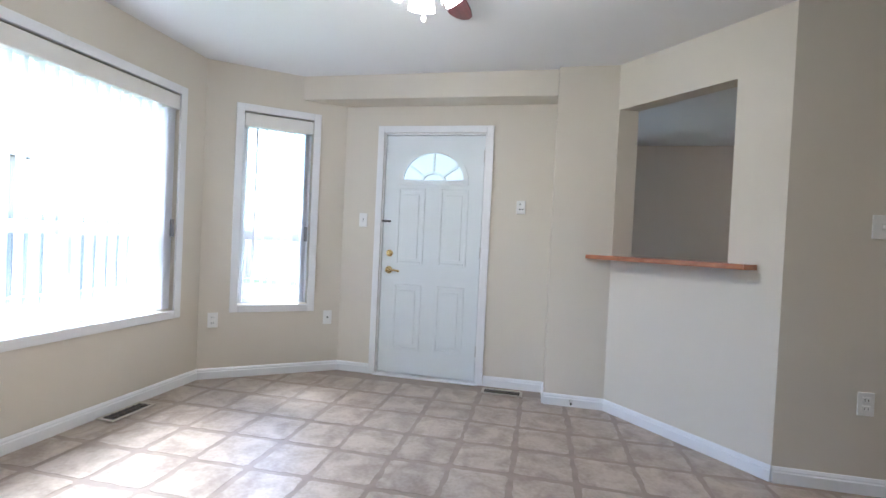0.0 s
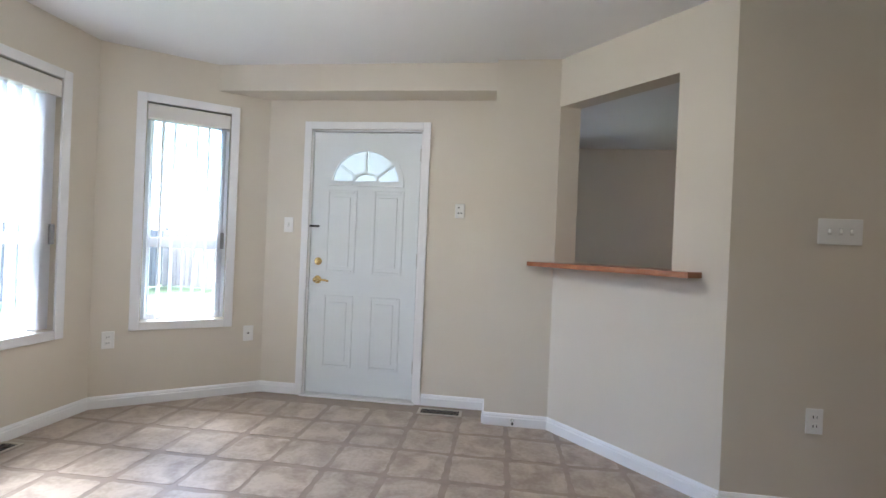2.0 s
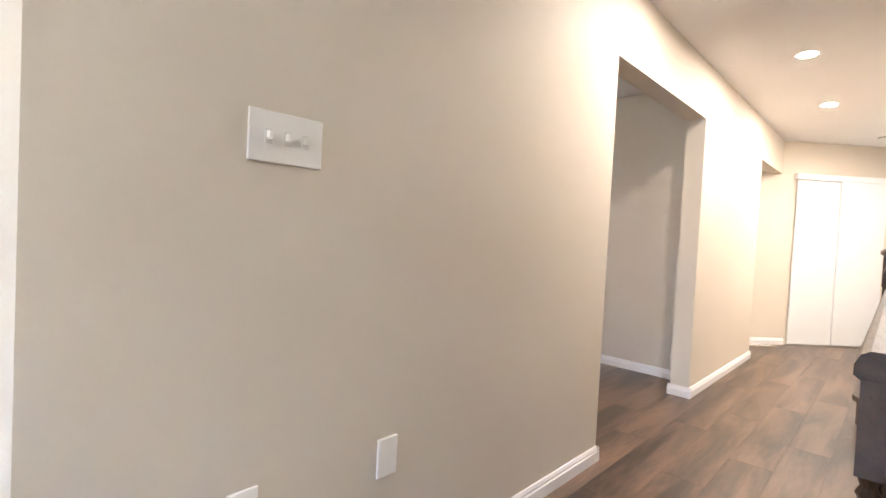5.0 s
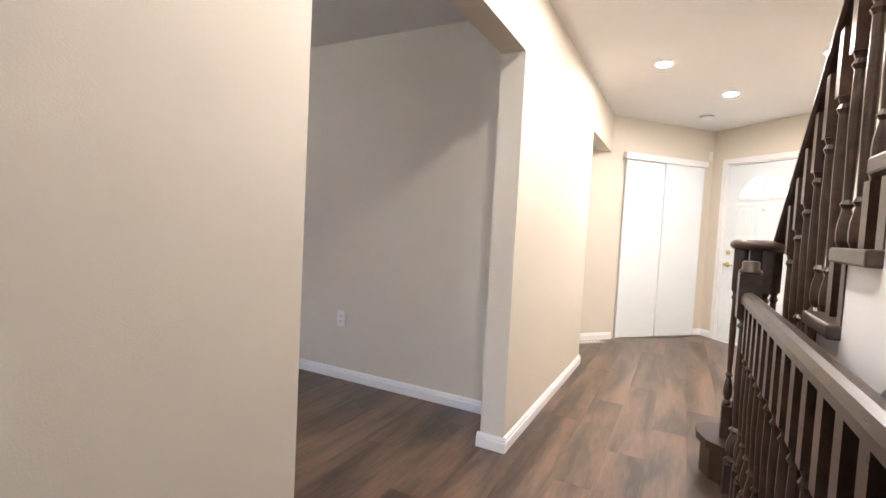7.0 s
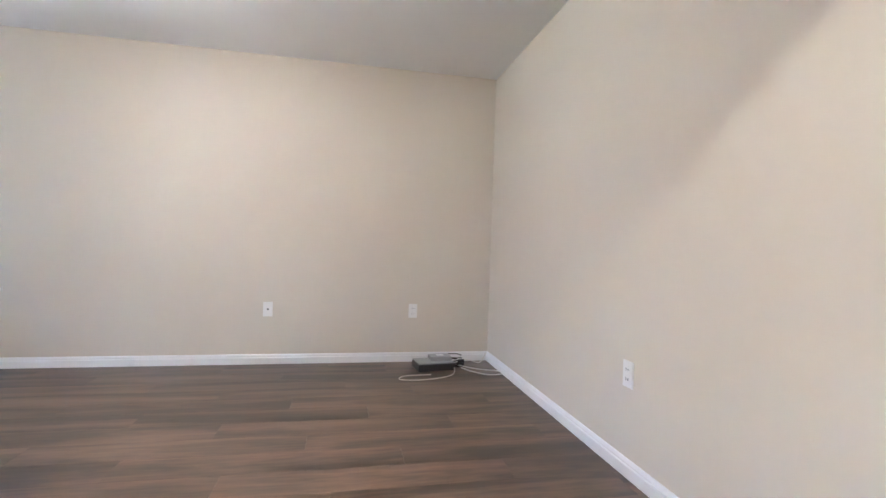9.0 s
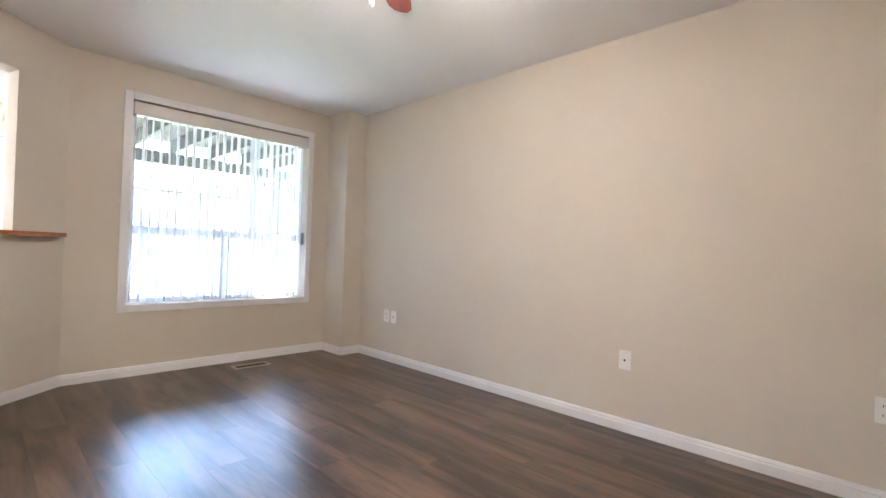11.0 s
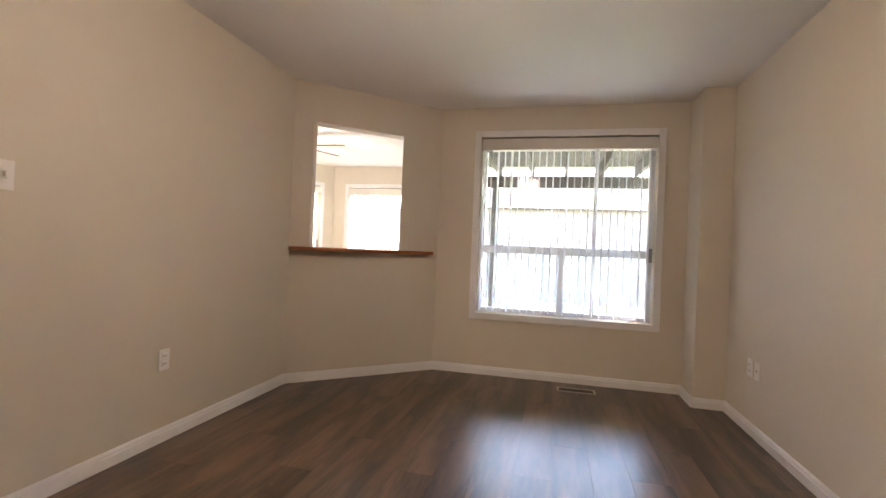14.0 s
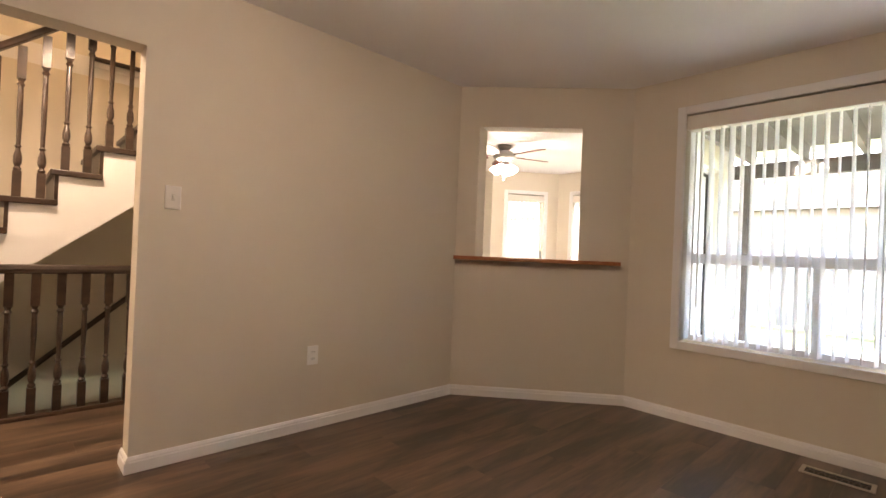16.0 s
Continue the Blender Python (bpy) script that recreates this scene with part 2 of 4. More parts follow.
def along(p0, p1, z=0.0):
    """Local x runs from p0 to p1, local y to the left of it, z up."""
    a = math.degrees(math.atan2(p1[1] - p0[1], p1[0] - p0[0]))
    return pose(p0[0], p0[1], z, 0, 0, a)


def length(p0, p1):
    return math.hypot(p1[0] - p0[0], p1[1] - p0[1])


def slab(L, t0, t1, z0, z1, holes=()):
    """A wall in local x and z between depths t0 and t1, with holes (x0, x1, z0, z1) right through it."""
    bm = bmesh.new()
    xs = sorted({0.0, L, *(h[0] for h in holes), *(h[1] for h in holes)})
    zs = sorted({z0, z1, *(h[2] for h in holes), *(h[3] for h in holes)})
    solid = {}
    for i in range(len(xs) - 1):
        for j in range(len(zs) - 1):
            cx, cz = (xs[i] + xs[i + 1]) / 2, (zs[j] + zs[j + 1]) / 2
            solid[i, j] = not any(h[0] < cx < h[1] and h[2] < cz < h[3] for h in holes)

    def quad(*p):
        bm.faces.new([bm.verts.new(q) for q in p])

    for (i, j), s in solid.items():
        if not s:
            continue
        a, b, c, d = xs[i], xs[i + 1], zs[j], zs[j + 1]
        quad((a, t0, c), (b, t0, c), (b, t0, d), (a, t0, d))
        quad((a, t1, c), (a, t1, d), (b, t1, d), (b, t1, c))
        if not solid.get((i - 1, j)):
            quad((a, t0, c), (a, t0, d), (a, t1, d), (a, t1, c))
        if not solid.get((i + 1, j)):
            quad((b, t0, c), (b, t1, c), (b, t1, d), (b, t0, d))
        if not solid.get((i, j - 1)):
            quad((a, t0, c), (a, t1, c), (b, t1, c), (b, t0, c))
        if not solid.get((i, j + 1)):
            quad((a, t0, d), (b, t0, d), (b, t1, d), (a, t1, d))
    bmesh.ops.remove_doubles(bm, verts=bm.verts[:], dist=0.0005)
    return bm


def wall(name, p0, p1, thick, holes=(), z1=CEIL, z0=0.0, mat=None, label="cream painted drywall wall"):
    """Interior on the right of p0 to p1; the wall's body lies to the left."""
    ob = part(name, slab(length(p0, p1), 0, thick, z0, z1, holes), mat or PAINT, m=along(p0, p1))
    return tagged(ob, label, "wall", kind="structure")


def baseboard(p0, p1, x0=0.0, x1=None, side=-1, y=0.0):
    """White moulded baseboard on a wall's face, from x0 to x1 along it; side -1: on the right of p0 to p1."""
    x1 = length(p0, p1) if x1 is None else x1
    prof = [(0.0, 0.0), (0.016, 0.0), (0.016, 0.055), (0.011, 0.060), (0.011, 0.068), (0.005, 0.080), (0.0, 0.082)]
    bm = bmesh.new()
    rows = [[bm.verts.new((x, y + side * d, z)) for d, z in prof] for x in (x0, x1)]
    for k in range(len(prof)):
        j = (k + 1) % len(prof)
        bm.faces.new((rows[0][k], rows[0][j], rows[1][j], rows[1][k]))
    bm.faces.new(rows[0])
    bm.faces.new(rows[1][::-1])
    return tagged(part("baseboard", bm, TRIM, m=along(p0, p1)), "white moulded wooden baseboard along the wall", "baseboard", kind="structure")


# ---- the plan ----
SWD0, SW, NW, ND = (-2.83, -2.05), (-3.69, -1.41), (-3.69, 0.42), (-2.83, 1.064)
NE, RET, JOGB, CORN = (-1.09, 1.064), (-1.09, 0.80), (-0.673, 0.80), (0.045, 0.0)
HALL_END, OPEN0, OPEN1, OPENZ = 5.65, 2.24, 3.715, 2.05
LX0, LX1, LY0, LY1 = -0.79, 4.12, 0.13, 3.478
GUARD_Y, STAIR_Y, BACK_Y = -1.03, -1.12, -2.05
CLO0, CLO1, FRD1 = (6.23, 0.47), (7.86, -1.00), (6.84, -2.10)

# dinette
wall("wall_bay_south", SWD0, SW, 0.2, [(0.25, 0.84, 0.57, 2.09)])
wall("wall_bay_west", SW, NW, 0.2, [(0.27, 1.57, 0.57, 2.09)])
wall("wall_bay_north", NW, ND, 0.2, [(0.27, 0.80, 0.57, 2.09)])
wall("wall_door", ND, (NE[0] + 0.001, NE[1]), 0.2, [(0.345, 1.207, 0.0, 2.030)])
tagged(part("wall_jog", prism([RET, JOGB, (-0.866, 1.03), (-0.866, 1.26), (-1.09, 1.26)], 0, CEIL), PAINT), "cream painted drywall wall end", "wall", kind="structure")
tagged(part("soffit", prism([(-3.125, 0.845), (-1.092, 0.845), (-1.092, 1.07), (-2.82, 1.07)], 2.25, CEIL), PAINT), "cream painted drop over the door", "soffit", kind="structure")
DIAG_END = (CORN[0] - 0.668 * 1.41, CORN[1] + 0.744 * 1.41)
pass_wall = wall("wall_pass_through", DIAG_END, CORN, 0.13, [(1.41 - 1.07, 1.41 - 0.275, 1.085, 2.125)])
for v in pass_wall.data.vertices:
    if v.co.y > 0.1 and 0.2 < v.co.x < 1.3:
        v.co.x += 0.06  # splayed jambs
wall("wall_kitchen_west", (-2.83, -4.5), SWD0, 0.13)
wall("wall_kitchen_south", (1.0, -4.5), (-2.83, -4.5), 0.13)
wall("wall_kitchen_east", (1.0, GUARD_Y - 0.05), (1.0, -4.5), 0.13, z1=5.0)

# living room and hall
wall("wall_hall_north", (HALL_END, LY0), (CORN[0], LY0), 0.13, [(HALL_END - OPEN1, HALL_END - OPEN0, 0, OPENZ)])
wall("wall_living_west", (LX0, 1.0), (LX0, LY1), 0.2, [(0.51, 2.015, 0.565, 2.165)])
wall("wall_living_north", (LX0, LY1), (LX1, LY1), 0.13)
wall("wall_living_east", (LX1, LY1), (LX1, LY0), 0.13)
tagged(part("wall_column", box(LX0 - 0.01, -0.452, 3.257, LY1 + 0.01, 0, CEIL), PAINT), "cream painted boxed-out wall corner", "wall", kind="structure")
tagged(part("bulkhead", box(0.75, 1.52, -4.5, -0.002, 2.24, CEIL), CEILING), "white dropped ceiling bulkhead", "bulkhead", kind="structure")
tagged(part("wall_header", box(HALL_END, 6.8, 0.0, 0.13, 2.05, CEIL), PAINT), "cream painted header over a passage", "wall", kind="structure")
wall("wall_passage_west", (HALL_END, LY0), (HALL_END, 1.6), 0.13)
wall("wall_passage_north", (HALL_END, 1.6), (6.9, 1.6), 0.13)
CLO_DIR = ((CLO1[0] - CLO0[0]) / length(CLO0, CLO1), (CLO1[1] - CLO0[1]) / length(CLO0, CLO1))
CLO_FROM = (CLO0[0] - 0.9 * CLO_DIR[0], CLO0[1] - 0.9 * CLO_DIR[1])
wall("wall_closet", (CLO0[0] - 0.3, CLO0[1] + 0.3), CLO1, 0.13)
wall("wall_passage_east", (5.94, 1.6), (5.94, 0.72), 0.13)
wall("wall_front", CLO1, FRD1, 0.2, [(0.198, 1.102, 0, 2.030)])
wall("wall_stair_back", (7.0, BACK_Y), (1.0, BACK_Y), 0.13, z0=-2.6, z1=5.0)
wall("wall_stair_upper", (1.0, STAIR_Y + 0.02), (4.3, STAIR_Y + 0.02), 0.1, z0=CEIL + 0.16, z1=5.0)
wall("wall_stair_upper_east", (4.3, STAIR_Y), (4.3, BACK_Y), 0.1, z0=CEIL, z1=5.0)
wall("wall_cellar_north", (1.0, GUARD_Y - 0.06), (4.3, GUARD_Y - 0.06), 0.1, z0=-2.6, z1=-0.20)
wall("wall_cellar_east", (4.3, GUARD_Y), (4.3, BACK_Y), 0.1, z0=-2.6, z1=-0.05)

ceil_bm = bmesh.new()
for x0, x1, y0, y1 in ((-4.0, 1.05, -4.7, 3.7), (1.05, 4.3, GUARD_Y - 0.08, 3.7), (4.3, 8.6, -4.7, 3.7), (1.05, 4.3, -4.7, BACK_Y)):
    add_box(ceil_bm, x0, x1, y0, y1, CEIL, CEIL + 0.16)
tagged(part("ceiling", ceil_bm, CEILING), "white stippled plaster ceiling", "ceiling", kind="structure")
tagged(part("ceiling_upper", box(0.9, 4.4, -2.3, -1.0, 5.0, 5.1), CEILING), "white ceiling over the staircase", "ceiling", kind="structure")
tagged(part("cellar_floor", box(0.9, 4.4, -2.3, -1.0, -2.7, -2.6), STONE), "grey concrete cellar floor", "floor", kind="structure")

for a, b, x0, x1 in ((SWD0, SW, 0, None), (SW, NW, 0, None), (NW, ND, 0, None), (ND, NE, 0, 0.325), (ND, NE, 1.265, None), (NE, RET, 0, None), (RET, JOGB, 0, None), (JOGB, CORN, 0, None),
                     ((LX0, 1.125), (LX0, 3.257), 0, None), ((LX0, 3.257), (-0.452, 3.257), 0, None), ((-0.452, 3.257), (-0.452, LY1), 0, None), ((-0.452, LY1), (LX1, LY1), 0, None),
                     ((LX1, LY1), (LX1, LY0), 0, None), ((LX1, LY0), (OPEN1, LY0), 0, None), ((OPEN0, LY0), (0.103, LY0), 0, None),
                     ((OPEN1, LY0 + 0.016), (OPEN1, -0.016), 0, None), ((OPEN0, -0.016), (OPEN0, LY0 + 0.016), 0, None),
                     (CORN, (OPEN0, 0.0), 0, None), ((OPEN1, 0.0), (HALL_END, 0.0), 0, None), ((HALL_END, -0.016), (HALL_END, 1.6), 0, None),
                     (CLO0, CLO1, -0.1, 0.86), (CLO0, CLO1, 2.06, None), (CLO1, FRD1, 0, 0.15), (CLO1, FRD1, 1.16, None)):
    baseboard(a, b, x0, x1)
baseboard((0.103, LY0), (LX0, 1.125), 0, None)


# ---- windows, blinds, doors ----
def casing_bars(x0, x1, z0, z1, w, bottom=True):
    """The boards of a trim frame round an opening, on the room side of the wall (local y below 0)."""
    bars = [(x0 - w, x0, z0 - (w if bottom else 0), z1 + w), (x1, x1 + w, z0 - (w if bottom else 0), z1 + w), (x0, x1, z1, z1 + w)]
    return bars + ([(x0, x1, z0 - w, z0)] if bottom else [])


def window(name, m, x0, x1, z0, z1, bar_z, lower_split, label):
    win = thing(name, m, label, "window", kind="structure")
    for a, b, c, d in casing_bars(x0, x1, z0, z1, 0.058):
        part("window_casing", box(a, b, -0.018, 0.0, c, d, 0.004), TRIM, win)
    y0, y1 = 0.10, 0.17
    f = 0.04
    fr = bmesh.new()
    for a, b, c, d in ((x0, x0 + f, z0, z1), (x1 - f, x1, z0, z1), (x0 + f, x1 - f, z0, z0 + f), (x0 + f, x1 - f, z1 - f, z1)):
        add_box(fr, a, b, y0, y1, c, d)
    part("window_frame", fr, VINYLFRAME, win)
    part("transom_bar", box(x0 + f, x1 - f, y0 + 0.004, y1, bar_z - 0.035, bar_z + 0.035, 0.004), VINYLFRAME, win)
    cuts = [(x0 + f, x1 - f, bar_z + 0.035, z1 - f)]
    if lower_split:
        part("slider_stile", box(lower_split - 0.03, lower_split + 0.03, y0 + 0.002, y1, z0 + f, bar_z - 0.035, 0.004), VINYLFRAME, win)
        part("slider_latch", box(lower_split - 0.01, lower_split + 0.01, y0 - 0.012, y0 + 0.002, bar_z - 0.33, bar_z - 0.25, 0.003), PLASTIC, win)
        cuts += [(x0 + f, lower_split - 0.03, z0 + f, bar_z - 0.035), (lower_split + 0.03, x1 - f, z0 + f, bar_z - 0.035)]
    else:
        cuts += [(x0 + f, x1 - f, z0 + f, bar_z - 0.035)]
    for a, b, c, d in cuts:
        p = part("pane", box(a - 0.003, b + 0.003, 0.135, 0.141, c - 0.003, d + 0.003), GLASS, win)
        p.visible_shadow = False
    return win


SLAT_MESH = {}


def blind(m, x0, x1, z0, z1, spacing, turn, label, stacked=0):
    bl = thing("vertical_blind", m, label, "blind", "vertical blinds")
    part("valance", box(x0 + 0.004, x1 - 0.004, -0.012, 0.075, z1 - 0.115, z1 - 0.012, 0.006), VALANCE, bl, "cream vinyl valance")
    part("head_rail", box(x0 + 0.004, x1 - 0.004, 0.02, 0.06, z1 - 0.012, z1 - 0.004), DARKSLOT, bl)
    h = z1 - z0 - 0.12
    key = round(h, 3)
    if key not in SLAT_MESH:
        bm = bmesh.new()
        n = 4
        front = [[bm.verts.new((-0.042 + 0.084 * k / n, 0.006 * math.sin(math.pi * k / n), z)) for k in range(n + 1)] for z in (0, h)]
        back = [[bm.verts.new((-0.042 + 0.084 * k / n, 0.006 * math.sin(math.pi * k / n) + 0.0012, z)) for k in range(n + 1)] for z in (0, h)]
        for k in range(n):
            bm.faces.new((front[0][k], front[0][k + 1], front[1][k + 1], front[1][k]))
            bm.faces.new((back[0][k + 1], back[0][k], back[1][k], back[1][k + 1]))
        SLAT_MESH[key] = mesh_of(bm, SLAT, "slat", True)
    rnd = random.Random(int(x1 * 1000) + int(turn))
    x = x0 + 0.03
    while x < x1 - 0.02:
        part("slat", SLAT_MESH[key], None, bl, m=pose(x, 0.045, z0 + 0.015, 0, 0, turn + rnd.uniform(-5, 5)))
        x += spacing
    for k in range(stacked):
        part("slat", SLAT_MESH[key], None, bl, m=pose(x1 - 0.03 - 0.012 * k, 0.045, z0 + 0.015, 0, 0, 88 + rnd.uniform(-4, 4)))
    part("wand", tube([(x0 + 0.10, 0.0, z0 + 0.25), (x0 + 0.10, 0.0, z1 - 0.11)], 0.004, 6), PLASTIC, bl, "thin clear control wand")
    part("cord_weight", box(x1 - 0.045, x1 - 0.02, -0.012, 0.012, z0 + 0.52, z0 + 0.64, 0.004), GREYPLASTIC, bl, "small grey cord weight")
    return bl


M_BW, M_BN, M_BS = along(SW, NW), along(NW, ND), along(SWD0, SW)
M_LW = along((LX0, 1.0), (LX0, LY1))
window("window_1", M_BW, 0.27, 1.57, 0.57, 2.09, 1.12, 0.90, "large white vinyl window with sliding lower sash")
window("window_2", M_BN, 0.27, 0.80, 0.57, 2.09, 1.12, None, "narrow white vinyl bay window with white casing")
window("window_3", M_BS, 0.25, 0.84, 0.57, 2.09, 1.12, None, "narrow white vinyl bay window with white casing")
living_window = window("window_4", M_LW, 0.51, 2.015, 0.565, 2.165, 1.15, 1.26, "large white living room window with transom bar")
part("mullion", box(1.515, 1.55, 0.092, 0.13, 0.605, 2.125, 0.004), VINYLFRAME, living_window)
blind(M_BW, 0.27, 1.57, 0.57, 2.09, 0.075, 82, "white vertical blind turned open in the large window", 6)
blind(M_BN, 0.27, 0.80, 0.57, 2.09, 0.072, 80, "white vertical blind half open in the narrow window", 3)
blind(M_BS, 0.25, 0.84, 0.57, 2.09, 0.072, 62, "white vertical blind half open in the narrow window")
blind(M_LW, 0.51, 2.015, 0.565, 2.165, 0.062, 86, "white vertical blind turned open in the living room window")


def half_disc_plate(bm, cx, zc, rx, rz, x0, x1, z1, y0, y1, n=16):
    """The top of a door: a plate from zc to z1 with an arched light cut out of it."""
    inner, outer = [], []
    for k in range(n + 1):
        a = math.pi * k / n
        c, s = math.cos(a), math.sin(a)
        inner.append((cx + rx * c, zc + rz * s))
        scale = min((x1 - cx) / abs(c) if abs(c) > 1e-6 else 9, (z1 - zc) / s if s > 1e-6 else 9)
        outer.append((cx + scale * c, zc + scale * s))
    for k in range(n):
        quad = [inner[k], outer[k], outer[k + 1], inner[k + 1]]
        lo = [bm.verts.new((x, y0, z)) for x, z in quad]
        hi = [bm.verts.new((x, y1, z)) for x, z in quad]
        bm.faces.new(lo)
        bm.faces.new(hi[::-1])
        bm.faces.new((lo[0], lo[3], hi[3], hi[0]))
        bm.faces.new((lo[1], lo[2], hi[2], hi[1]))
    corners = [(x0, z1), (x1, z1)]
    for cxn, czn in corners:
        near = sorted(range(n + 1), key=lambda k: (outer[k][0] - cxn) ** 2 + (outer[k][1] - czn) ** 2)[:2]
        a, b = outer[near[0]], outer[near[1]]
        for y, flip in ((y0, 1), (y1, -1)):
            bm.faces.new([bm.verts.new((p[0], y, p[1])) for p in (a, (cxn, czn), b)][::flip])
    return bm


def arch_band(cx, zc, r0x, r0z, r1x, r1z, y0, y1, n=18):
    bm = bmesh.new()
    rows = []
    for k in range(n + 1):
        a = math.pi * k / n
        c, s = math.cos(a), math.sin(a)
        rows.append([bm.verts.new((cx + rx * c, y, zc + rz * s)) for rx, rz in ((r0x, r0z), (r1x, r1z)) for y in (y0, y1)])
    for a, b in zip(rows, rows[1:]):
        for i, j in ((0, 1), (1, 3), (3, 2), (2, 0)):
            bm.faces.new((a[i], a[j], b[j], b[i]))
    for r in (rows[0], rows[-1]):
        bm.faces.new((r[0], r[1], r[3], r[2]))
    return bm


def panel_door(name, m, x0, w, label, handle_left=True, latch=True):
    """A steel entry door with an arched sunburst light and four raised panels, closed, with its casing."""
    h, y0, y1 = 2.01, 0.012, 0.056
    x1 = x0 + w
    d = thing(name, m, label, "door", kind="structure")
    for a, b, c, e in casing_bars(x0 - 0.015, x1 + 0.015, 0, h + 0.02, 0.056, False):
        part("door_casing", box(a, b, -0.018, 0.0, c, e, 0.004), TRIM, d)
    jamb = bmesh.new()
    for a, b, c, e in ((x0 - 0.015, x0 - 0.004, 0, h + 0.018), (x1 + 0.004, x1 + 0.015, 0, h + 0.018), (x0 - 0.004, x1 + 0.004, h + 0.006, h + 0.018)):
        add_box(jamb, a, b, 0.0, 0.13, c, e)
    part("door_frame", jamb, TRIM, d)
    strip = bmesh.new()
    for a, b, c, e in ((x0 - 0.004, x0 + 0.02, 0.0, h + 0.006), (x1 - 0.02, x1 + 0.004, 0.0, h + 0.006), (x0 + 0.02, x1 - 0.02, h - 0.02, h + 0.006), (x0 + 0.02, x1 - 0.02, 0.014, 0.04)):
        add_box(strip, a, b, 0.06, 0.075, c, e)
    part("weather_strip", strip, DARKSLOT, d)
    cx, zc, rx, rz = (x0 + x1) / 2, 1.63, 0.27 * w / 0.835, 0.25
    s = box(x0, x1, y0, y1, 0.024, zc)
    half_disc_plate(s, cx, zc, rx, rz, x0, x1, h, y0, y1)
    part("door_slab", s, DOORWHITE, d)
    part("light_surround", arch_band(cx, zc, rx - 0.012, rz - 0.012, rx + 0.028, rz + 0.028, y0 - 0.012, y0 + 0.012), DOORWHITE, d)
    part("light_sill", box(cx - rx - 0.028, cx + rx + 0.028, y0 - 0.012, y0 + 0.012, zc - 0.026, zc + 0.012, 0.004), DOORWHITE, d)
    g = arch_band(cx, zc, 0.001, 0.001, rx, rz, y0 + 0.018, y0 + 0.024)
    pane = part("pane", g, FROST, d)
    pane.visible_shadow = False
    part("sunburst_hub", arch_band(cx, zc, 0.085, 0.065, 0.105, 0.085, y0 - 0.004, y0 + 0.014), DOORWHITE, d)
    for a in (35, 90, 145):
        c, sn = math.cos(radians(a)), math.sin(radians(a))
        e0, e1 = Vector((cx + 0.10 * c, 0, zc + 0.08 * sn)), Vector((cx + rx * c, 0, zc + rz * sn))
        nrm = Vector((-(e1 - e0).z, 0, (e1 - e0).x)).normalized() * 0.009
        bm = bmesh.new()
        lo = [bm.verts.new((q.x, y0 - 0.004, q.z)) for q in (e0 - nrm, e1 - nrm, e1 + nrm, e0 + nrm)]
        hi = [bm.verts.new((q.x, y0 + 0.014, q.z)) for q in (e0 - nrm, e1 - nrm, e1 + nrm, e0 + nrm)]
        bm.faces.new(lo)
        bm.faces.new(hi[::-1])
        for i in range(4):
            bm.faces.new((lo[i], lo[(i + 1) % 4], hi[(i + 1) % 4], hi[i]))
        part("sunburst_spoke", bm, DOORWHITE, d)
    k = w / 0.835
    for a, b in ((x0 + 0.115 * k, x0 + 0.355 * k), (x0 + 0.48 * k, x0 + 0.72 * k)):
        for c, e in ((0.22, 0.77), (0.94, 1.57)):
            bm = bmesh.new()
            t = 0.022
            for p in ((a, a + t, c, e), (b - t, b, c, e), (a + t, b - t, c, c + t), (a + t, b - t, e - t, e)):
                add_box(bm, p[0], p[1], y0 - 0.006, y0 + 0.004, p[2], p[3], 0.003)
            part("panel_moulding", bm, DOORWHITE, d)
            part("panel", box(a + 0.05, b - 0.05, y0 - 0.005, y0 + 0.004, c + 0.05, e - 0.05, 0.004), DOORWHITE, d)
    hx = x0 + 0.065 if handle_left else x1 - 0.065
    sgn = 1 if handle_left else -1
    lever = lathe([(0.031, 0), (0.031, 0.004), (0.026, 0.010), (0.011, 0.014), (0.011, 0.045), (0.015, 0.047), (0.015, 0.058), (0.010, 0.062)], 18)
    tube([(0, 0, 0.052), (0.04 * sgn, 0.004, 0.054), (0.085 * sgn, 0.0, 0.056), (0.105 * sgn, -0.006, 0.056)], 0.008, 8, lever)
    part("lever_handle", lever, BRASS, d, "polished brass lever handle", pose(hx, y0, 0.885, 90), True)
    bolt = lathe([(0.029, 0), (0.029, 0.006), (0.022, 0.012), (0.012, 0.014), (0.012, 0.024)], 18)
    add_box(bolt, -0.005, 0.005, -0.016, 0.016, 0.022, 0.034, 0.002)
    part("deadbolt", bolt, BRASS, d, "polished brass deadbolt", pose(hx, y0, 1.025, 90))
    for z in (0.22, 1.02, 1.80):
        part("hinge", lathe([(0.007, 0), (0.007, 0.09)], 8), STEEL, d, "steel hinge", pose((x1 if handle_left else x0) + 0.003 * sgn, y0 - 0.006, z))
    if latch:
        part("door_guard", box(x0 - 0.01, x0 + 0.065, -0.010, y0, 1.285, 1.30, 0.003), DARKSLOT, d, "black latch bar")
    else:
        part("peephole", lathe([(0.009, 0), (0.009, 0.006)], 12), BRASS, d, "", pose(cx, y0, 1.50, 90))
    part("threshold", box(x0 - 0.03, x1 + 0.03, -0.04, 0.12, 0.0, 0.014, 0.004), TRIM, d, "white threshold strip")
    return d


panel_door("door_1", along(ND, NE), 0.362, 0.828, "closed white four-panel entry door with sunburst window")
panel_door("door_2", along(CLO1, FRD1), 0.215, 0.87, "closed white front door with sunburst window", True, False)

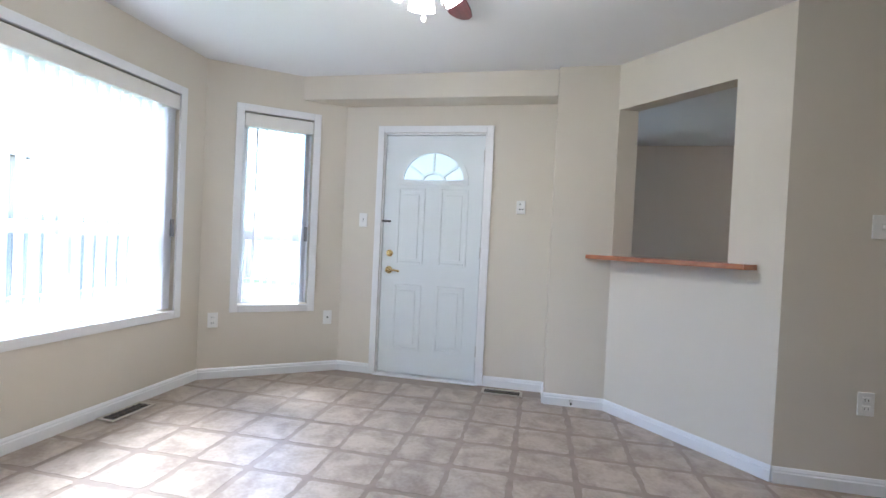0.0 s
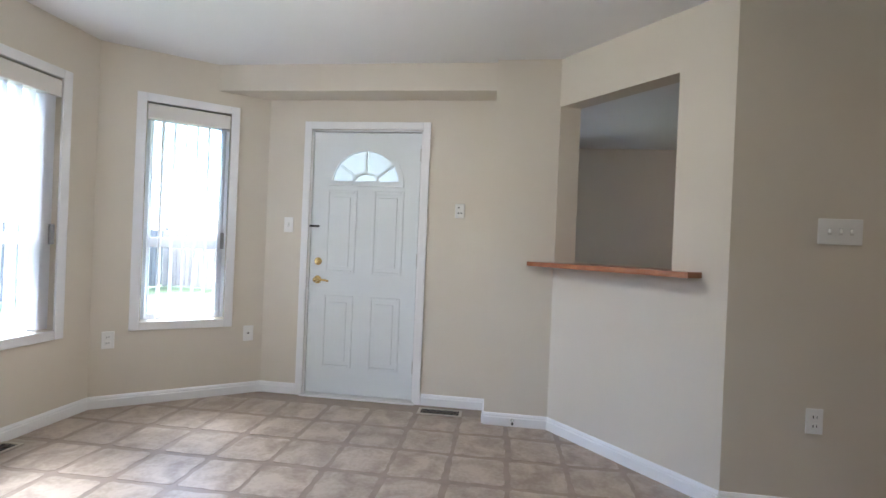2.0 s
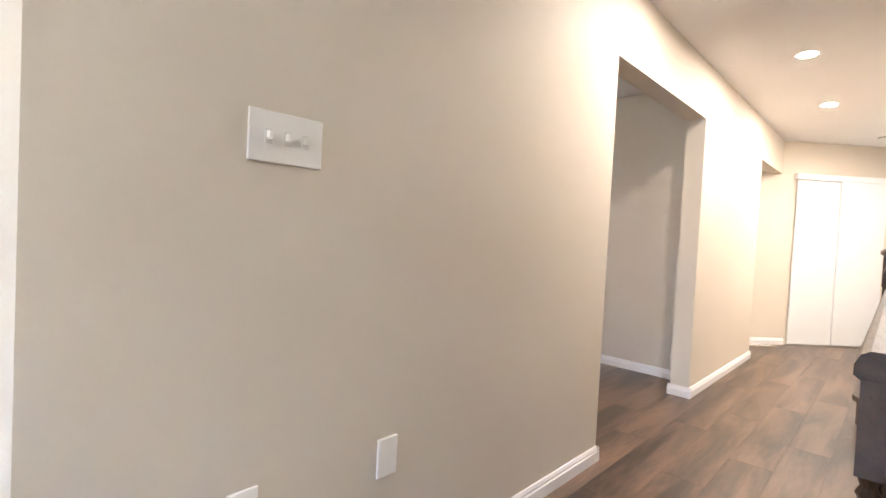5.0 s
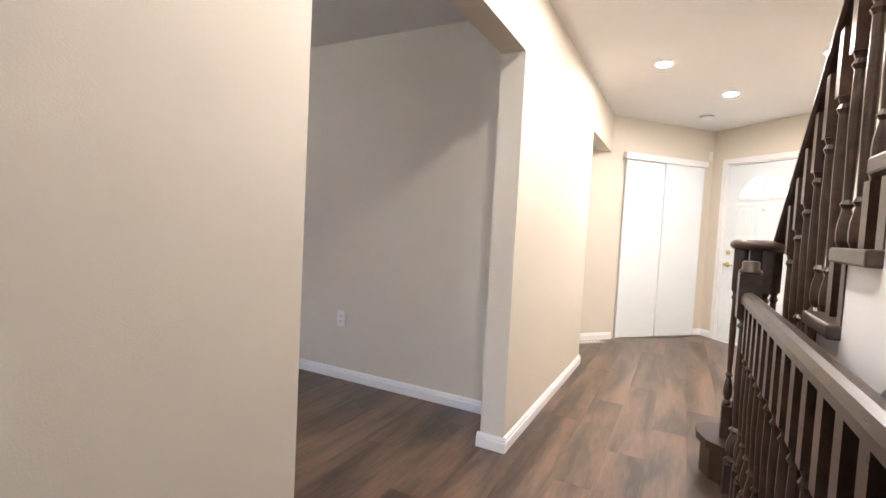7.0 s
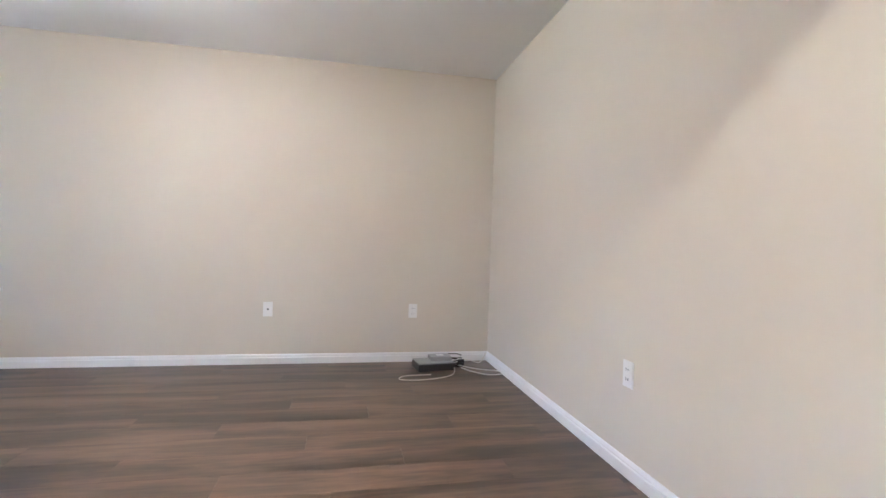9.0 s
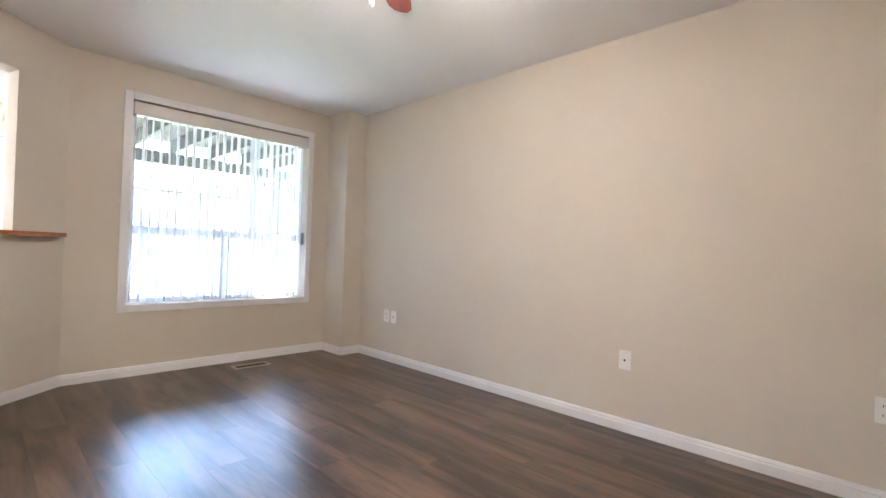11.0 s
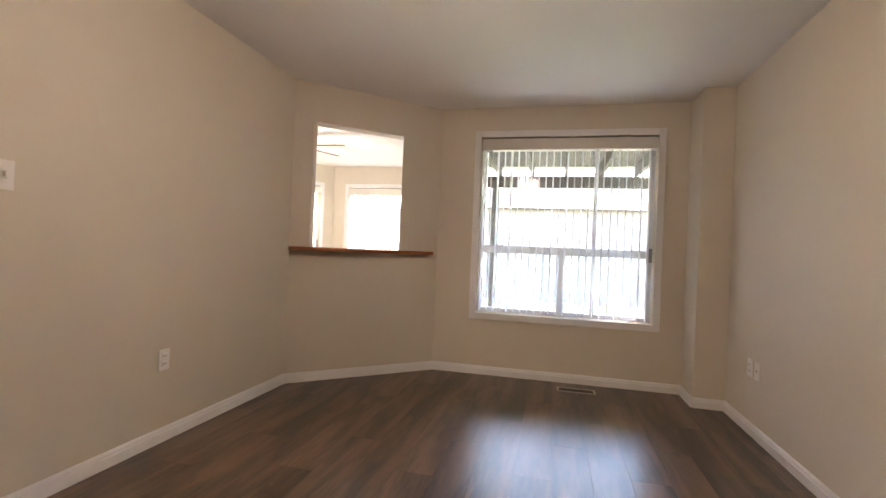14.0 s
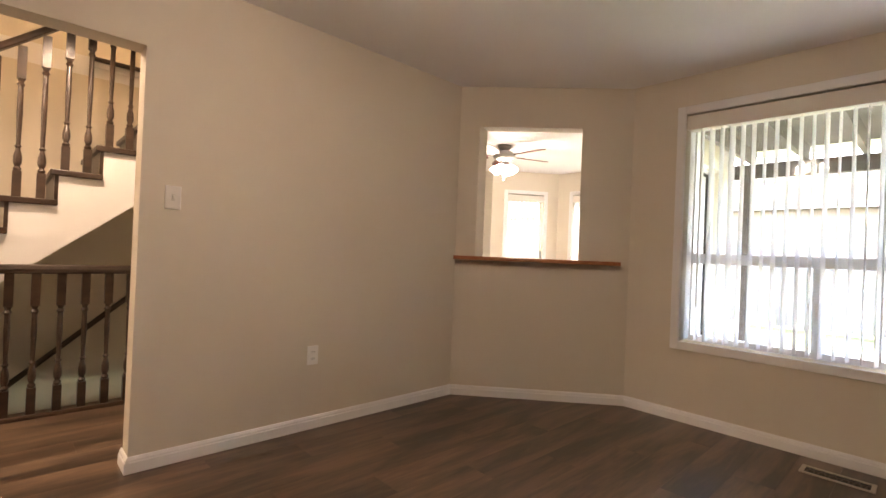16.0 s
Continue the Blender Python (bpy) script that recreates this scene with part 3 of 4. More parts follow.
# sliding closet
M_CL = along(CLO0, CLO1)
clo = thing("closet_door", M_CL, "white flat sliding closet doors under a trim track", "closet door")
part("panel", box(0.90, 1.48, -0.022, -0.004, 0.02, 1.99, 0.004), DOORWHITE, clo)
part("panel", box(1.44, 2.02, -0.045, -0.026, 0.02, 1.99, 0.004), DOORWHITE, clo)
part("track_fascia", box(0.86, 2.06, -0.06, -0.002, 1.99, 2.06, 0.004), TRIM, clo)
part("floor_track", box(0.88, 2.04, -0.05, -0.004, 0.002, 0.012), STEEL, clo)

# pass-through shelf
D2, N2 = Vector((-0.668, 0.744)), Vector((0.744, 0.668))


def diag(k, off):
    return tuple(Vector(CORN) + D2 * (k + 0.03) + N2 * off)


shelf_pts = [diag(0.09, -0.135), diag(1.155, -0.135), diag(1.155, -0.12), diag(1.05, -0.004), diag(1.038, -0.004), diag(0.977, 0.134), diag(1.28, 0.134), diag(1.28, 0.222), diag(0.02, 0.222), diag(0.02, 0.134), diag(0.187, 0.134), diag(0.247, -0.004), diag(0.09, -0.004)]
shelf = tagged(part("pass_through_shelf", prism(shelf_pts, 1.072, 1.100), SHELFWOOD), "reddish cherry wood bar ledge in the pass-through", "shelf")


# ---- staircase ----
def turned(z_top, size, mat_name="baluster"):
    """A turned baluster: square foot, vases and rings, square head."""
    h = z_top
    s = size / 2
    bm = box(-s, s, -s, s, 0, 0.16)
    add_box(bm, -s, s, -s, s, h - 0.20, h)
    r = s * 0.98
    prof = [(r * 0.7, 0.16), (r, 0.175), (r * 0.6, 0.19), (r * 0.95, 0.21), (r, 0.235), (r * 0.9, 0.26), (r * 0.5, 0.30), (r * 0.85, 0.312), (r * 0.5, 0.325),
            (r * 0.55, 0.36), (r * 0.72, 0.36 + 0.55 * (h - 0.62)), (r * 0.62, h - 0.25), (r * 0.95, h - 0.235), (r * 0.6, h - 0.22), (r * 0.9, h - 0.20)]
    return lathe(prof, 10, bm)


RISE, RUN, X_FIRST = 0.193, 0.228, 4.08
stair = thing("staircase", pose(X_FIRST, STAIR_Y, 0), "dark walnut staircase with white stringer and turned balusters", "staircase")
STEPS = 14
for n in range(1, STEPS + 1):
    x = -RUN * (n - 1)
    z = RISE * n
    if n == 1:
        pts = [(-RUN - 0.02, -0.86), (0.10, -0.86), (0.10, 0.02), (0.17, 0.05), (0.22, 0.11), (0.20, 0.19), (0.13, 0.24), (0.04, 0.24), (-0.06, 0.20), (-0.12, 0.12), (-RUN - 0.02, 0.02)]
        part("bottom_step", prism(pts, z - 0.035, z), STAIRWOOD, stair, "dark walnut rounded bottom step")
        c = [(0.0 + (px - 0.0) * 0.9, 0.0 + (py - 0.0) * 0.9) for px, py in pts]
        part("riser", prism(c, 0.002, z - 0.035), STAIRWOOD, stair)
        continue
    part("tread", box(x - RUN - 0.02, x + 0.025, -0.86, 0.03, z - 0.038, z, 0.006), STAIRWOOD, stair)
    part("riser", box(x - 0.02, x, -0.86, 0.004, z - RISE, z - 0.038), STAIRWOOD, stair)
sb = bmesh.new()
side = []
for n in range(1, STEPS + 1):
    side += [(-RUN * (n - 1), RISE * (n - 1)), (-RUN * (n - 1), RISE * n - 0.04)]
low = [(-RUN * STEPS, RISE * STEPS - 0.04), (-RUN * STEPS, RISE * STEPS - 0.42), (-RUN * 1.6, 0.02), (0.0, 0.005)]
loop = side + low
fr_v = [sb.verts.new((x, 0.0, z)) for x, z in loop]
bk_v = [sb.verts.new((x, -0.03, z)) for x, z in loop]
sb.faces.new(fr_v)
sb.faces.new(bk_v[::-1])
for i in range(len(loop)):
    j = (i + 1) % len(loop)
    sb.faces.new((fr_v[i], fr_v[j], bk_v[j], bk_v[i]))
bmesh.ops.triangulate(sb, faces=[f for f in sb.faces if len(f.verts) > 4])
part("stringer", sb, TRIM, stair, "white painted open stringer")
und = bmesh.new()
uv = [und.verts.new(p) for p in ((-RUN * 1.6, -0.031, 0.02), (-RUN * 1.6, -0.87, 0.02), (-RUN * STEPS, -0.87, RISE * STEPS - 0.42), (-RUN * STEPS, -0.031, RISE * STEPS - 0.42))]
uw = [und.verts.new(v.co + Vector((0, 0, 0.02))) for v in uv]
und.faces.new(uv)
und.faces.new(uw[::-1])
for i in range(4):
    und.faces.new((uv[i], uv[(i + 1) % 4], uw[(i + 1) % 4], uw[i]))
part("soffit_board", und, PAINT, stair, "cream plastered underside")
SLOPE = RISE / RUN
RAIL_H = 0.95


def rail_bar(p0, p1, w=0.062, h=0.055):
    """A moulded handrail between two points."""
    a, b = Vector(p0), Vector(p1)
    bm = bmesh.new()
    prof = [(-w / 2, 0.008), (-w / 2 + 0.01, 0.0), (w / 2 - 0.01, 0.0), (w / 2, 0.008), (w / 2, h * 0.5), (w * 0.36, h * 0.85), (w * 0.15, h), (-w * 0.15, h), (-w * 0.36, h * 0.85), (-w / 2, h * 0.5)]
    rows = [[bm.verts.new(p + Vector((0, u, v))) for u, v in prof] for p in (a, b)]
    for k in range(len(prof)):
        j = (k + 1) % len(prof)
        bm.faces.new((rows[0][k], rows[0][j], rows[1][j], rows[1][k]))
    bm.faces.new(rows[0][::-1])
    bm.faces.new(rows[1])
    return bm


BAL = {}
for n in range(2, STEPS):
    for q in (0.22, 0.72):
        x = -RUN * (n - 1 + q)
        top = RISE + RAIL_H + SLOPE * (-x - RUN * 0.3) - RISE * n
        key = round(top, 2)
        if key not in BAL:
            BAL[key] = mesh_of(turned(key, 0.044), STAIRWOOD, "baluster")
        part("baluster", BAL[key], None, stair, m=pose(x, -0.035, RISE * n))
part("handrail", rail_bar((0.02, -0.035, RISE + RAIL_H - 0.03), (-RUN * STEPS, -0.035, RISE + RAIL_H - 0.03 + SLOPE * (RUN * STEPS + 0.02 - RUN * 0.3))), STAIRWOOD, stair)
# volute on the bottom step: a ring of balusters round a newel, under a round cap
part("newel", turned(RAIL_H - 0.02, 0.07), STAIRWOOD, stair, m=pose(0.06, 0.04, RISE))
for a in (20, 110, 200, 290):
    if 0.98 not in BAL:
        BAL[0.98] = mesh_of(turned(RAIL_H - 0.02, 0.042), STAIRWOOD, "baluster")
    part("baluster", BAL[0.98], None, stair, m=pose(0.06 + 0.085 * math.cos(radians(a)), 0.04 + 0.085 * math.sin(radians(a)), RISE))
cap = lathe([(0.05, 0.0), (0.115, 0.0), (0.128, 0.012), (0.128, 0.03), (0.11, 0.045), (0.03, 0.05)], 24)
part("volute_cap", cap, STAIRWOOD, stair, "round dark volute cap", pose(0.06, 0.03, RISE + RAIL_H - 0.02), True)

guard = thing("guard_railing", pose(0, GUARD_Y, 0), "dark walnut guard railing with turned balusters beside the stairwell", "railing")
G0, G1 = 1.13, 3.86
part("handrail", rail_bar((G0, 0, 0.885), (G1, 0, 0.885)), STAIRWOOD, guard)
part("shoe_rail", box(G0, G1, -0.05, 0.045, 0.002, 0.03, 0.006), STAIRWOOD, guard)
part("newel", turned(1.02, 0.085), STAIRWOOD, guard, m=pose(G1 + 0.042, 0.0, 0.0))
part("newel_cap", lathe([(0.042, 0), (0.046, 0.004), (0.046, 0.012), (0.034, 0.022), (0.034, 0.05), (0.026, 0.056)], 16), STAIRWOOD, guard, "", pose(G1 + 0.042, 0.0, 1.02), True)
gm = mesh_of(turned(0.86, 0.044), STAIRWOOD, "baluster")
x = G0 + 0.08
while x < G1 - 0.05:
    part("baluster", gm, None, guard, m=pose(x, 0, 0.028))
    x += 0.122
ledge = thing("wall_ledge", pose(0, BACK_Y, 2.57), "dark wooden ledge cap on the upper stairwell wall", "ledge")
part("cap", box(1.14, 2.245, 0.0, 0.05, 0.0, 0.03, 0.005), STAIRWOOD, ledge)
part("apron", box(1.14, 2.235, 0.0, 0.015, -0.05, 0.0, 0.003), TRIM, ledge, "white moulding under the cap")
wall_rail = thing("wall_handrail", pose(0, BACK_Y, 0), "dark wooden handrail on brackets above the cellar stairs", "handrail")
part("rail", tube([(1.2, 0.07, 1.25), (3.1, 0.07, -0.40)], 0.022, 10), STAIRWOOD, wall_rail)
for x in (1.5, 2.75):
    z = 1.25 - 1.65 / 1.9 * (x - 1.2)
    part("bracket", tube([(x, 0.0, z - 0.09), (x, 0.05, z - 0.08), (x, 0.07, z - 0.02)], 0.009, 8), STAIRWOOD, wall_rail)
cellar = thing("cellar_stairs", pose(1.0, BACK_Y, 0), "plain dark wooden stairs down to the cellar", "staircase")
for n in range(1, 13):
    part("tread", box(0.25 + 0.23 * (n - 1), 0.25 + 0.23 * n + 0.02, 0.01, 0.88, -0.195 * n - 0.04, -0.195 * n), STAIRWOOD, cellar)


# ---- fans and fixtures ----
def ceiling_fan(at, start, lit, blade_mat, label, kit_drop=0.245, lift=0.0):
    f = thing("ceiling_fan", pose(at[0], at[1], CEIL), label, "ceiling fan")
    part("canopy", lathe([(0.085, 0), (0.082, -0.02), (0.055, -0.055), (0.03, -0.065)], 20), FANMETAL, f, smooth=True)
    part("motor_housing", lathe([(0.03, -0.06), (0.10, -0.075), (0.135, -0.10), (0.14, -0.145), (0.11, -0.175), (0.06, -0.19), (0.055, -0.215), (0.075, -0.225), (0.075, -0.25), (0.03, -0.265)], 24), FANMETAL, f, smooth=True)
    for k in range(5):
        a = start + 72 * k
        pts = [(0.20, -0.05), (0.30, -0.062), (0.50, -0.068), (0.57, -0.06), (0.605, -0.035), (0.615, 0.0), (0.605, 0.035), (0.57, 0.06), (0.50, 0.068), (0.30, 0.062), (0.20, 0.05)]
        b = part("blade", prism(pts, -0.004, 0.004), blade_mat, f, m=pose(0, 0, -0.13 + lift, 0, 0, a) @ pose(0, 0, 0, 11))
        iron = box(0.10, 0.25, -0.016, 0.016, 0.005, 0.012, 0.003)
        add_box(iron, 0.22, 0.27, -0.04, 0.04, 0.005, 0.010, 0.002)
        part("blade_iron", iron, FANMETAL, b)
    for k in range(4):
        a = radians(90 * k + 20)
        sh = lathe([(0.022, 0.0), (0.028, -0.01), (0.045, -0.035), (0.052, -0.07), (0.058, -0.095), (0.050, -0.092), (0.03, -0.04), (0.016, -0.012)], 16)
        m = Matrix.Translation((0.075 * math.cos(a), 0.075 * math.sin(a), -kit_drop)) @ Matrix.Rotation(a, 4, "Z") @ Matrix.Rotation(radians(-38), 4, "Y")
        part("shade", sh, SHADELIT if lit else SHADEOFF, f, "frosted glass tulip shade", m, True)
    part("pull_chain", tube([(0.0, 0.0, -0.26), (0.0, 0.0, -0.40 + lift)], 0.0025, 6), STEEL, f)
    part("pull_knob", lathe([(0.003, -0.40), (0.008, -0.405), (0.011, -0.418), (0.006, -0.43), (0.002, -0.432)], 10), PLASTIC, f, m=pose(0, 0, lift), smooth=True)
    part("pull_chain", tube([(0.06, 0.05, -0.25), (0.06, 0.05, -0.34)], 0.002, 6), STEEL, f)
    return f


ceiling_fan(FAN_A, 86, True, BLADE, "lit ceiling fan with dark cherry blades and frosted shades")
ceiling_fan(FAN_B, 57, True, BLADE_B, "dimly lit ceiling fan with reddish wooden blades and pull chains", 0.175, 0.03)

first = None
for px, py in POTS:
    if first is None:
        first = thing("pot_light", pose(px, py, CEIL), "lit round recessed ceiling light with white trim", "recessed light", "hall pot lights")
        part("trim_ring", lathe([(0.040, -0.004), (0.062, -0.008), (0.065, -0.001), (0.05, 0.0)], 24), TRIM, first)
        part("lens", lathe([(0.02, -0.006), (0.046, -0.010), (0.044, -0.004)], 24), POTLENS, first, "glowing frosted lens")
    else:
        copy_thing(first, pose(px, py, CEIL))
smoke = thing("smoke_alarm", pose(7.04, -0.88, CEIL), "round white smoke alarm on the ceiling", "smoke alarm")
part("body", lathe([(0.07, 0), (0.07, -0.022), (0.055, -0.036), (0.02, -0.04)], 20), PLASTIC, smoke, smooth=True)
part("vent_ring", lathe([(0.071, -0.008), (0.073, -0.012), (0.071, -0.016)], 20), GREYPLASTIC, smoke)


def plate(m, kind, label, w=0.072, h=0.116):
    """A wall plate; local -y faces the room."""
    p = thing({"outlet": "wall_outlet", "switch": "light_switch", "triple": "switch_plate", "blank": "blank_plate", "jack": "wall_jack"}[kind], m, label, "outlet" if kind == "outlet" else "switch" if kind in ("switch", "triple") else "wall plate")
    part("plate", box(-w / 2, w / 2, -0.008, 0.0, -h / 2, h / 2, 0.003), PLASTIC, p)
    if kind == "outlet":
        for dz in (-0.021, 0.021):
            r = part("receptacle", box(-0.017, 0.017, -0.0105, -0.006, dz - 0.0145, dz + 0.0145, 0.002), PLASTIC, p)
            part("slots", add_box(box(-0.009, -0.006, -0.0112, -0.009, dz - 0.006, dz + 0.006), 0.006, 0.009, -0.0112, -0.009, dz - 0.005, dz + 0.005), DARKSLOT, r)
    elif kind in ("switch", "triple"):
        for dx in ((0.0,) if kind == "switch" else (-0.046, 0.0, 0.046)):
            part("toggle", box(dx - 0.005, dx + 0.005, -0.022, -0.006, -0.006, 0.012, 0.002), PLASTIC, p)
            part("toggle_slot", box(dx - 0.008, dx + 0.008, -0.0092, -0.006, -0.016, 0.016), SLOTGREY, p)
    elif kind == "jack":
        part("socket", box(-0.006, 0.006, -0.0095, -0.006, -0.006, 0.006), DARKSLOT, p)
    return p


HALLF = pose(0, 0, 0)
plate(pose(0.51, 0.0, 1.316), "triple", "white three-gang switch plate on the wall", 0.185, 0.118)
plate(pose(0.437, 0.0, 0.445), "outlet", "white double outlet low on the wall")
plate(pose(0.862, 0.0, 0.452), "blank", "white blank plate low on the wall")
plate(along(ND, NE) @ pose(0.185, 0, 1.295), "switch", "white light switch beside the entry door")
th = thing("door_chime", along(ND, NE) @ pose(1.50, 0, 1.44), "small white door chime box", "chime")
part("body", box(-0.034, 0.034, -0.028, 0, -0.052, 0.052, 0.005), PLASTIC, th)
part("button", box(-0.012, -0.002, -0.031, -0.026, -0.022, -0.012), DARKSLOT, th)
part("button", box(0.008, 0.018, -0.031, -0.026, -0.022, -0.012), DARKSLOT, th)
part("grille", box(-0.012, -0.002, -0.031, -0.026, 0.018, 0.028), DARKSLOT, th)
plate(M_BN @ pose(0.10, 0, 0.455), "outlet", "white double outlet beside the bay corner")
plate(M_BN @ pose(0.975, 0, 0.455), "jack", "small white jack plate under the bay window")
NORTH = pose(0, LY1, 0)
plate(NORTH @ pose(2.30, 0, 0.438), "jack", "white jack plate on the living room wall")
plate(NORTH @ pose(3.455, 0, 0.43), "outlet", "white outlet plate near the corner")
plate(NORTH @ pose(-0.02, 0, 0.43), "outlet", "cream double outlet on the long wall")
plate(NORTH @ pose(0.09, 0, 0.43), "jack", "cream jack plate on the long wall")
SOUTH = pose(0, LY0, 0, 0, 0, 180)
plate(SOUTH @ pose(-1.302, 0, 0.455), "outlet", "white double outlet on the living room wall")
plate(SOUTH @ pose(-2.10, 0, 1.335), "switch", "white light switch beside the wide opening")
plate(along((LX1, LY1), (LX1, LY0)) @ pose(LY1 - 1.42, 0, 0.446), "outlet", "white double outlet on the plain wall")
ch = thing("door_sensor", along(CLO0, CLO1) @ pose(length(CLO0, CLO1) - 0.07, 0, 2.14), "small white alarm sensor near the ceiling corner", "sensor")
part("body", box(-0.03, 0.03, -0.03, 0, -0.05, 0.05, 0.006), PLASTIC, ch)
stop = thing("door_stop", pose(-0.90, 0.784, 0.045, 90), "small metal spring door stop on the baseboard", "door stop")
part("spring", lathe([(0.012, 0), (0.012, 0.006), (0.006, 0.008), (0.006, 0.06)], 10), STEEL, stop)
part("rubber_tip", lathe([(0.008, 0.06), (0.008, 0.072)], 10), DARKSLOT, stop)


VENTFRAME = material("vent_cream_metal", (0.55, 0.50, 0.42), 0.45, 0.2)


def floor_vent(m, label, mat):
    v = thing("floor_vent", m, label, "floor vent")
    fr = bmesh.new()
    for a, b, c, d in ((-0.155, 0.155, -0.062, -0.045), (-0.155, 0.155, 0.045, 0.062), (-0.155, -0.135, -0.045, 0.045), (0.135, 0.155, -0.045, 0.045)):
        add_box(fr, a, b, c, d, 0.001, 0.008, 0.002)
    part("frame", fr, VENTFRAME, v, "cream metal rim")
    part("well", box(-0.135, 0.135, -0.045, 0.045, 0.0005, 0.002), DARKSLOT, v)
    sm = mesh_of(box(-0.0025, 0.0025, -0.045, 0.045, 0.002, 0.006), mat, "slat")
    for k in range(11):
        part("slat", sm, None, v, m=pose(-0.12 + 0.024 * k, 0, 0, 0, 0, 12 if k % 2 else -12))
    part("crossbar", box(-0.135, 0.135, -0.004, 0.004, 0.002, 0.007), mat, v)
    return v


FZ = 0.006
floor_vent(pose(-3.60, -0.27, FZ, 0, 0, 90), "brown metal floor vent under the bay window", VENTMETAL)
floor_vent(pose(-1.40, 0.91, FZ), "dark slatted floor vent with a cream rim beside the entry door", VENTMETAL)
floor_vent(pose(-0.55, 2.41, FZ, 0, 0, 90), "brown metal floor vent under the living room window", VENTMETAL)
floor_vent(pose(6.54, 0.06, FZ, 0, 0, -41), "white metal floor vent in the foyer", TRIM)

# modem and cables on the floor by the corner
router = thing("cable_modem", pose(3.60, 3.24, FZ, 0, 0, 8), "flat dark grey cable modem lying on the floor", "modem")
part("body", box(-0.15, 0.15, -0.10, 0.10, 0.0, 0.055, 0.008), BLACKPLASTIC, router)
part("lid", box(-0.146, 0.146, -0.096, 0.096, 0.055, 0.064, 0.004), GREYPLASTIC, router, "dull grey top cover")
splitter = thing("network_box", pose(3.655, 3.265, FZ + 0.064, 0, 0, 3), "small light grey network box stacked on the modem", "network box")
part("body", box(-0.085, 0.085, -0.06, 0.06, 0.0, 0.034, 0.006), GREYBOX, splitter)
part("label_plate", box(-0.03, 0.03, -0.02, 0.02, 0.034, 0.036), PLASTIC, splitter, "pale label on the lid")
adapter = thing("power_adapter", pose(3.82, 3.27, FZ, 0, 0, 30), "small black power adapter tangled in cables", "adapter")
part("body", box(-0.035, 0.035, -0.025, 0.025, 0.0, 0.06, 0.006), BLACKPLASTIC, adapter)


def cable(pts, r, mat, label):
    curve = []
    P = [Vector(p) + Vector((-0.075, 0, 0)) for p in pts]
    for i in range(len(P) - 1):
        a, b, c, d = P[max(i - 1, 0)], P[i], P[i + 1], P[min(i + 2, len(P) - 1)]
        for k in range(8):
            t = k / 8
            curve.append(0.5 * (2 * b + (c - a) * t + (2 * a - 5 * b + 4 * c - d) * t * t + (3 * b - a - 3 * c + d) * t ** 3))
    curve.append(P[-1])
    return tagged(part("cable", tube(curve, r, 6), mat, smooth=True), label, "cable", "loose cables")


cz = FZ + 0.005
cable([(3.84, 3.22, cz + 0.02), (3.78, 3.02, cz), (3.55, 2.91, cz), (3.38, 2.93, cz), (3.42, 3.02, cz), (3.62, 3.04, cz)], 0.004, CABLE, "loose white cable looped on the floor")
cable([(3.86, 3.24, cz + 0.02), (4.02, 3.17, cz), (4.16, 3.10, cz), (4.18, 3.02, cz), (4.06, 3.00, cz), (3.96, 3.10, cz), (3.90, 3.22, cz)], 0.004, CABLE, "white cable coiled towards the corner")
cable([(3.9, 3.3, cz + 0.05), (4.0, 3.34, cz + 0.03), (4.10, 3.38, cz), (4.17, 3.42, 0.09)], 0.004, CABLE, "white cable running up into the corner")
for k in range(6):
    rr = random.Random(k)
    cable([(3.84 + 0.07 * math.cos(a) + rr.uniform(-.02, .02), 3.28 + 0.05 * math.sin(a) + rr.uniform(-.02, .02), cz + 0.013 * (k + 1) + rr.uniform(-.008, .008)) for a in (0, 1.2, 2.4, 3.6, 4.8, 6.0)], 0.004, CABLEDARK if k % 2 else CABLE, "short tangled cable beside the modem")

# ---- outdoors ----
tagged(part("ground", box(-400, 400, -400, 400, -0.62, -0.42), GRASS), "green back lawn", "ground", kind="structure")
tagged(part("patio", box(-3.2, -0.99, 1.3, 4.5, -0.42, -0.30), STONE), "grey concrete patio slab outside the door", "patio", kind="structure")


def fence(p0, p1):
    L = length(p0, p1)
    f = thing("fence", along(p0, p1, -0.42), "weathered wooden board fence round the yard", "fence")
    bm = mesh_of(box(0, 0.135, -0.01, 0.01, 0.05, 1.75), FENCEWOOD, "board")
    pm = mesh_of(box(-0.045, 0.045, 0.012, 0.10, 0, 1.85), FENCEWOOD, "post")
    n = int(L / 0.15)
    for k in range(n):
        part("board", bm, None, f, m=pose(0.15 * k, 0, 0.02 * math.sin(k * 2.3)))
    for k in range(int(L / 2.4) + 1):
        part("post", pm, None, f, m=pose(2.4 * k, 0, 0))
    for z in (0.35, 1.45):
        part("rail", box(0, L, 0.011, 0.05, z, z + 0.09), FENCEWOOD, f)
    return f


fence((-11.5, -9), (-11.5, 11))
fence((-11.5, 11), (0, 11))


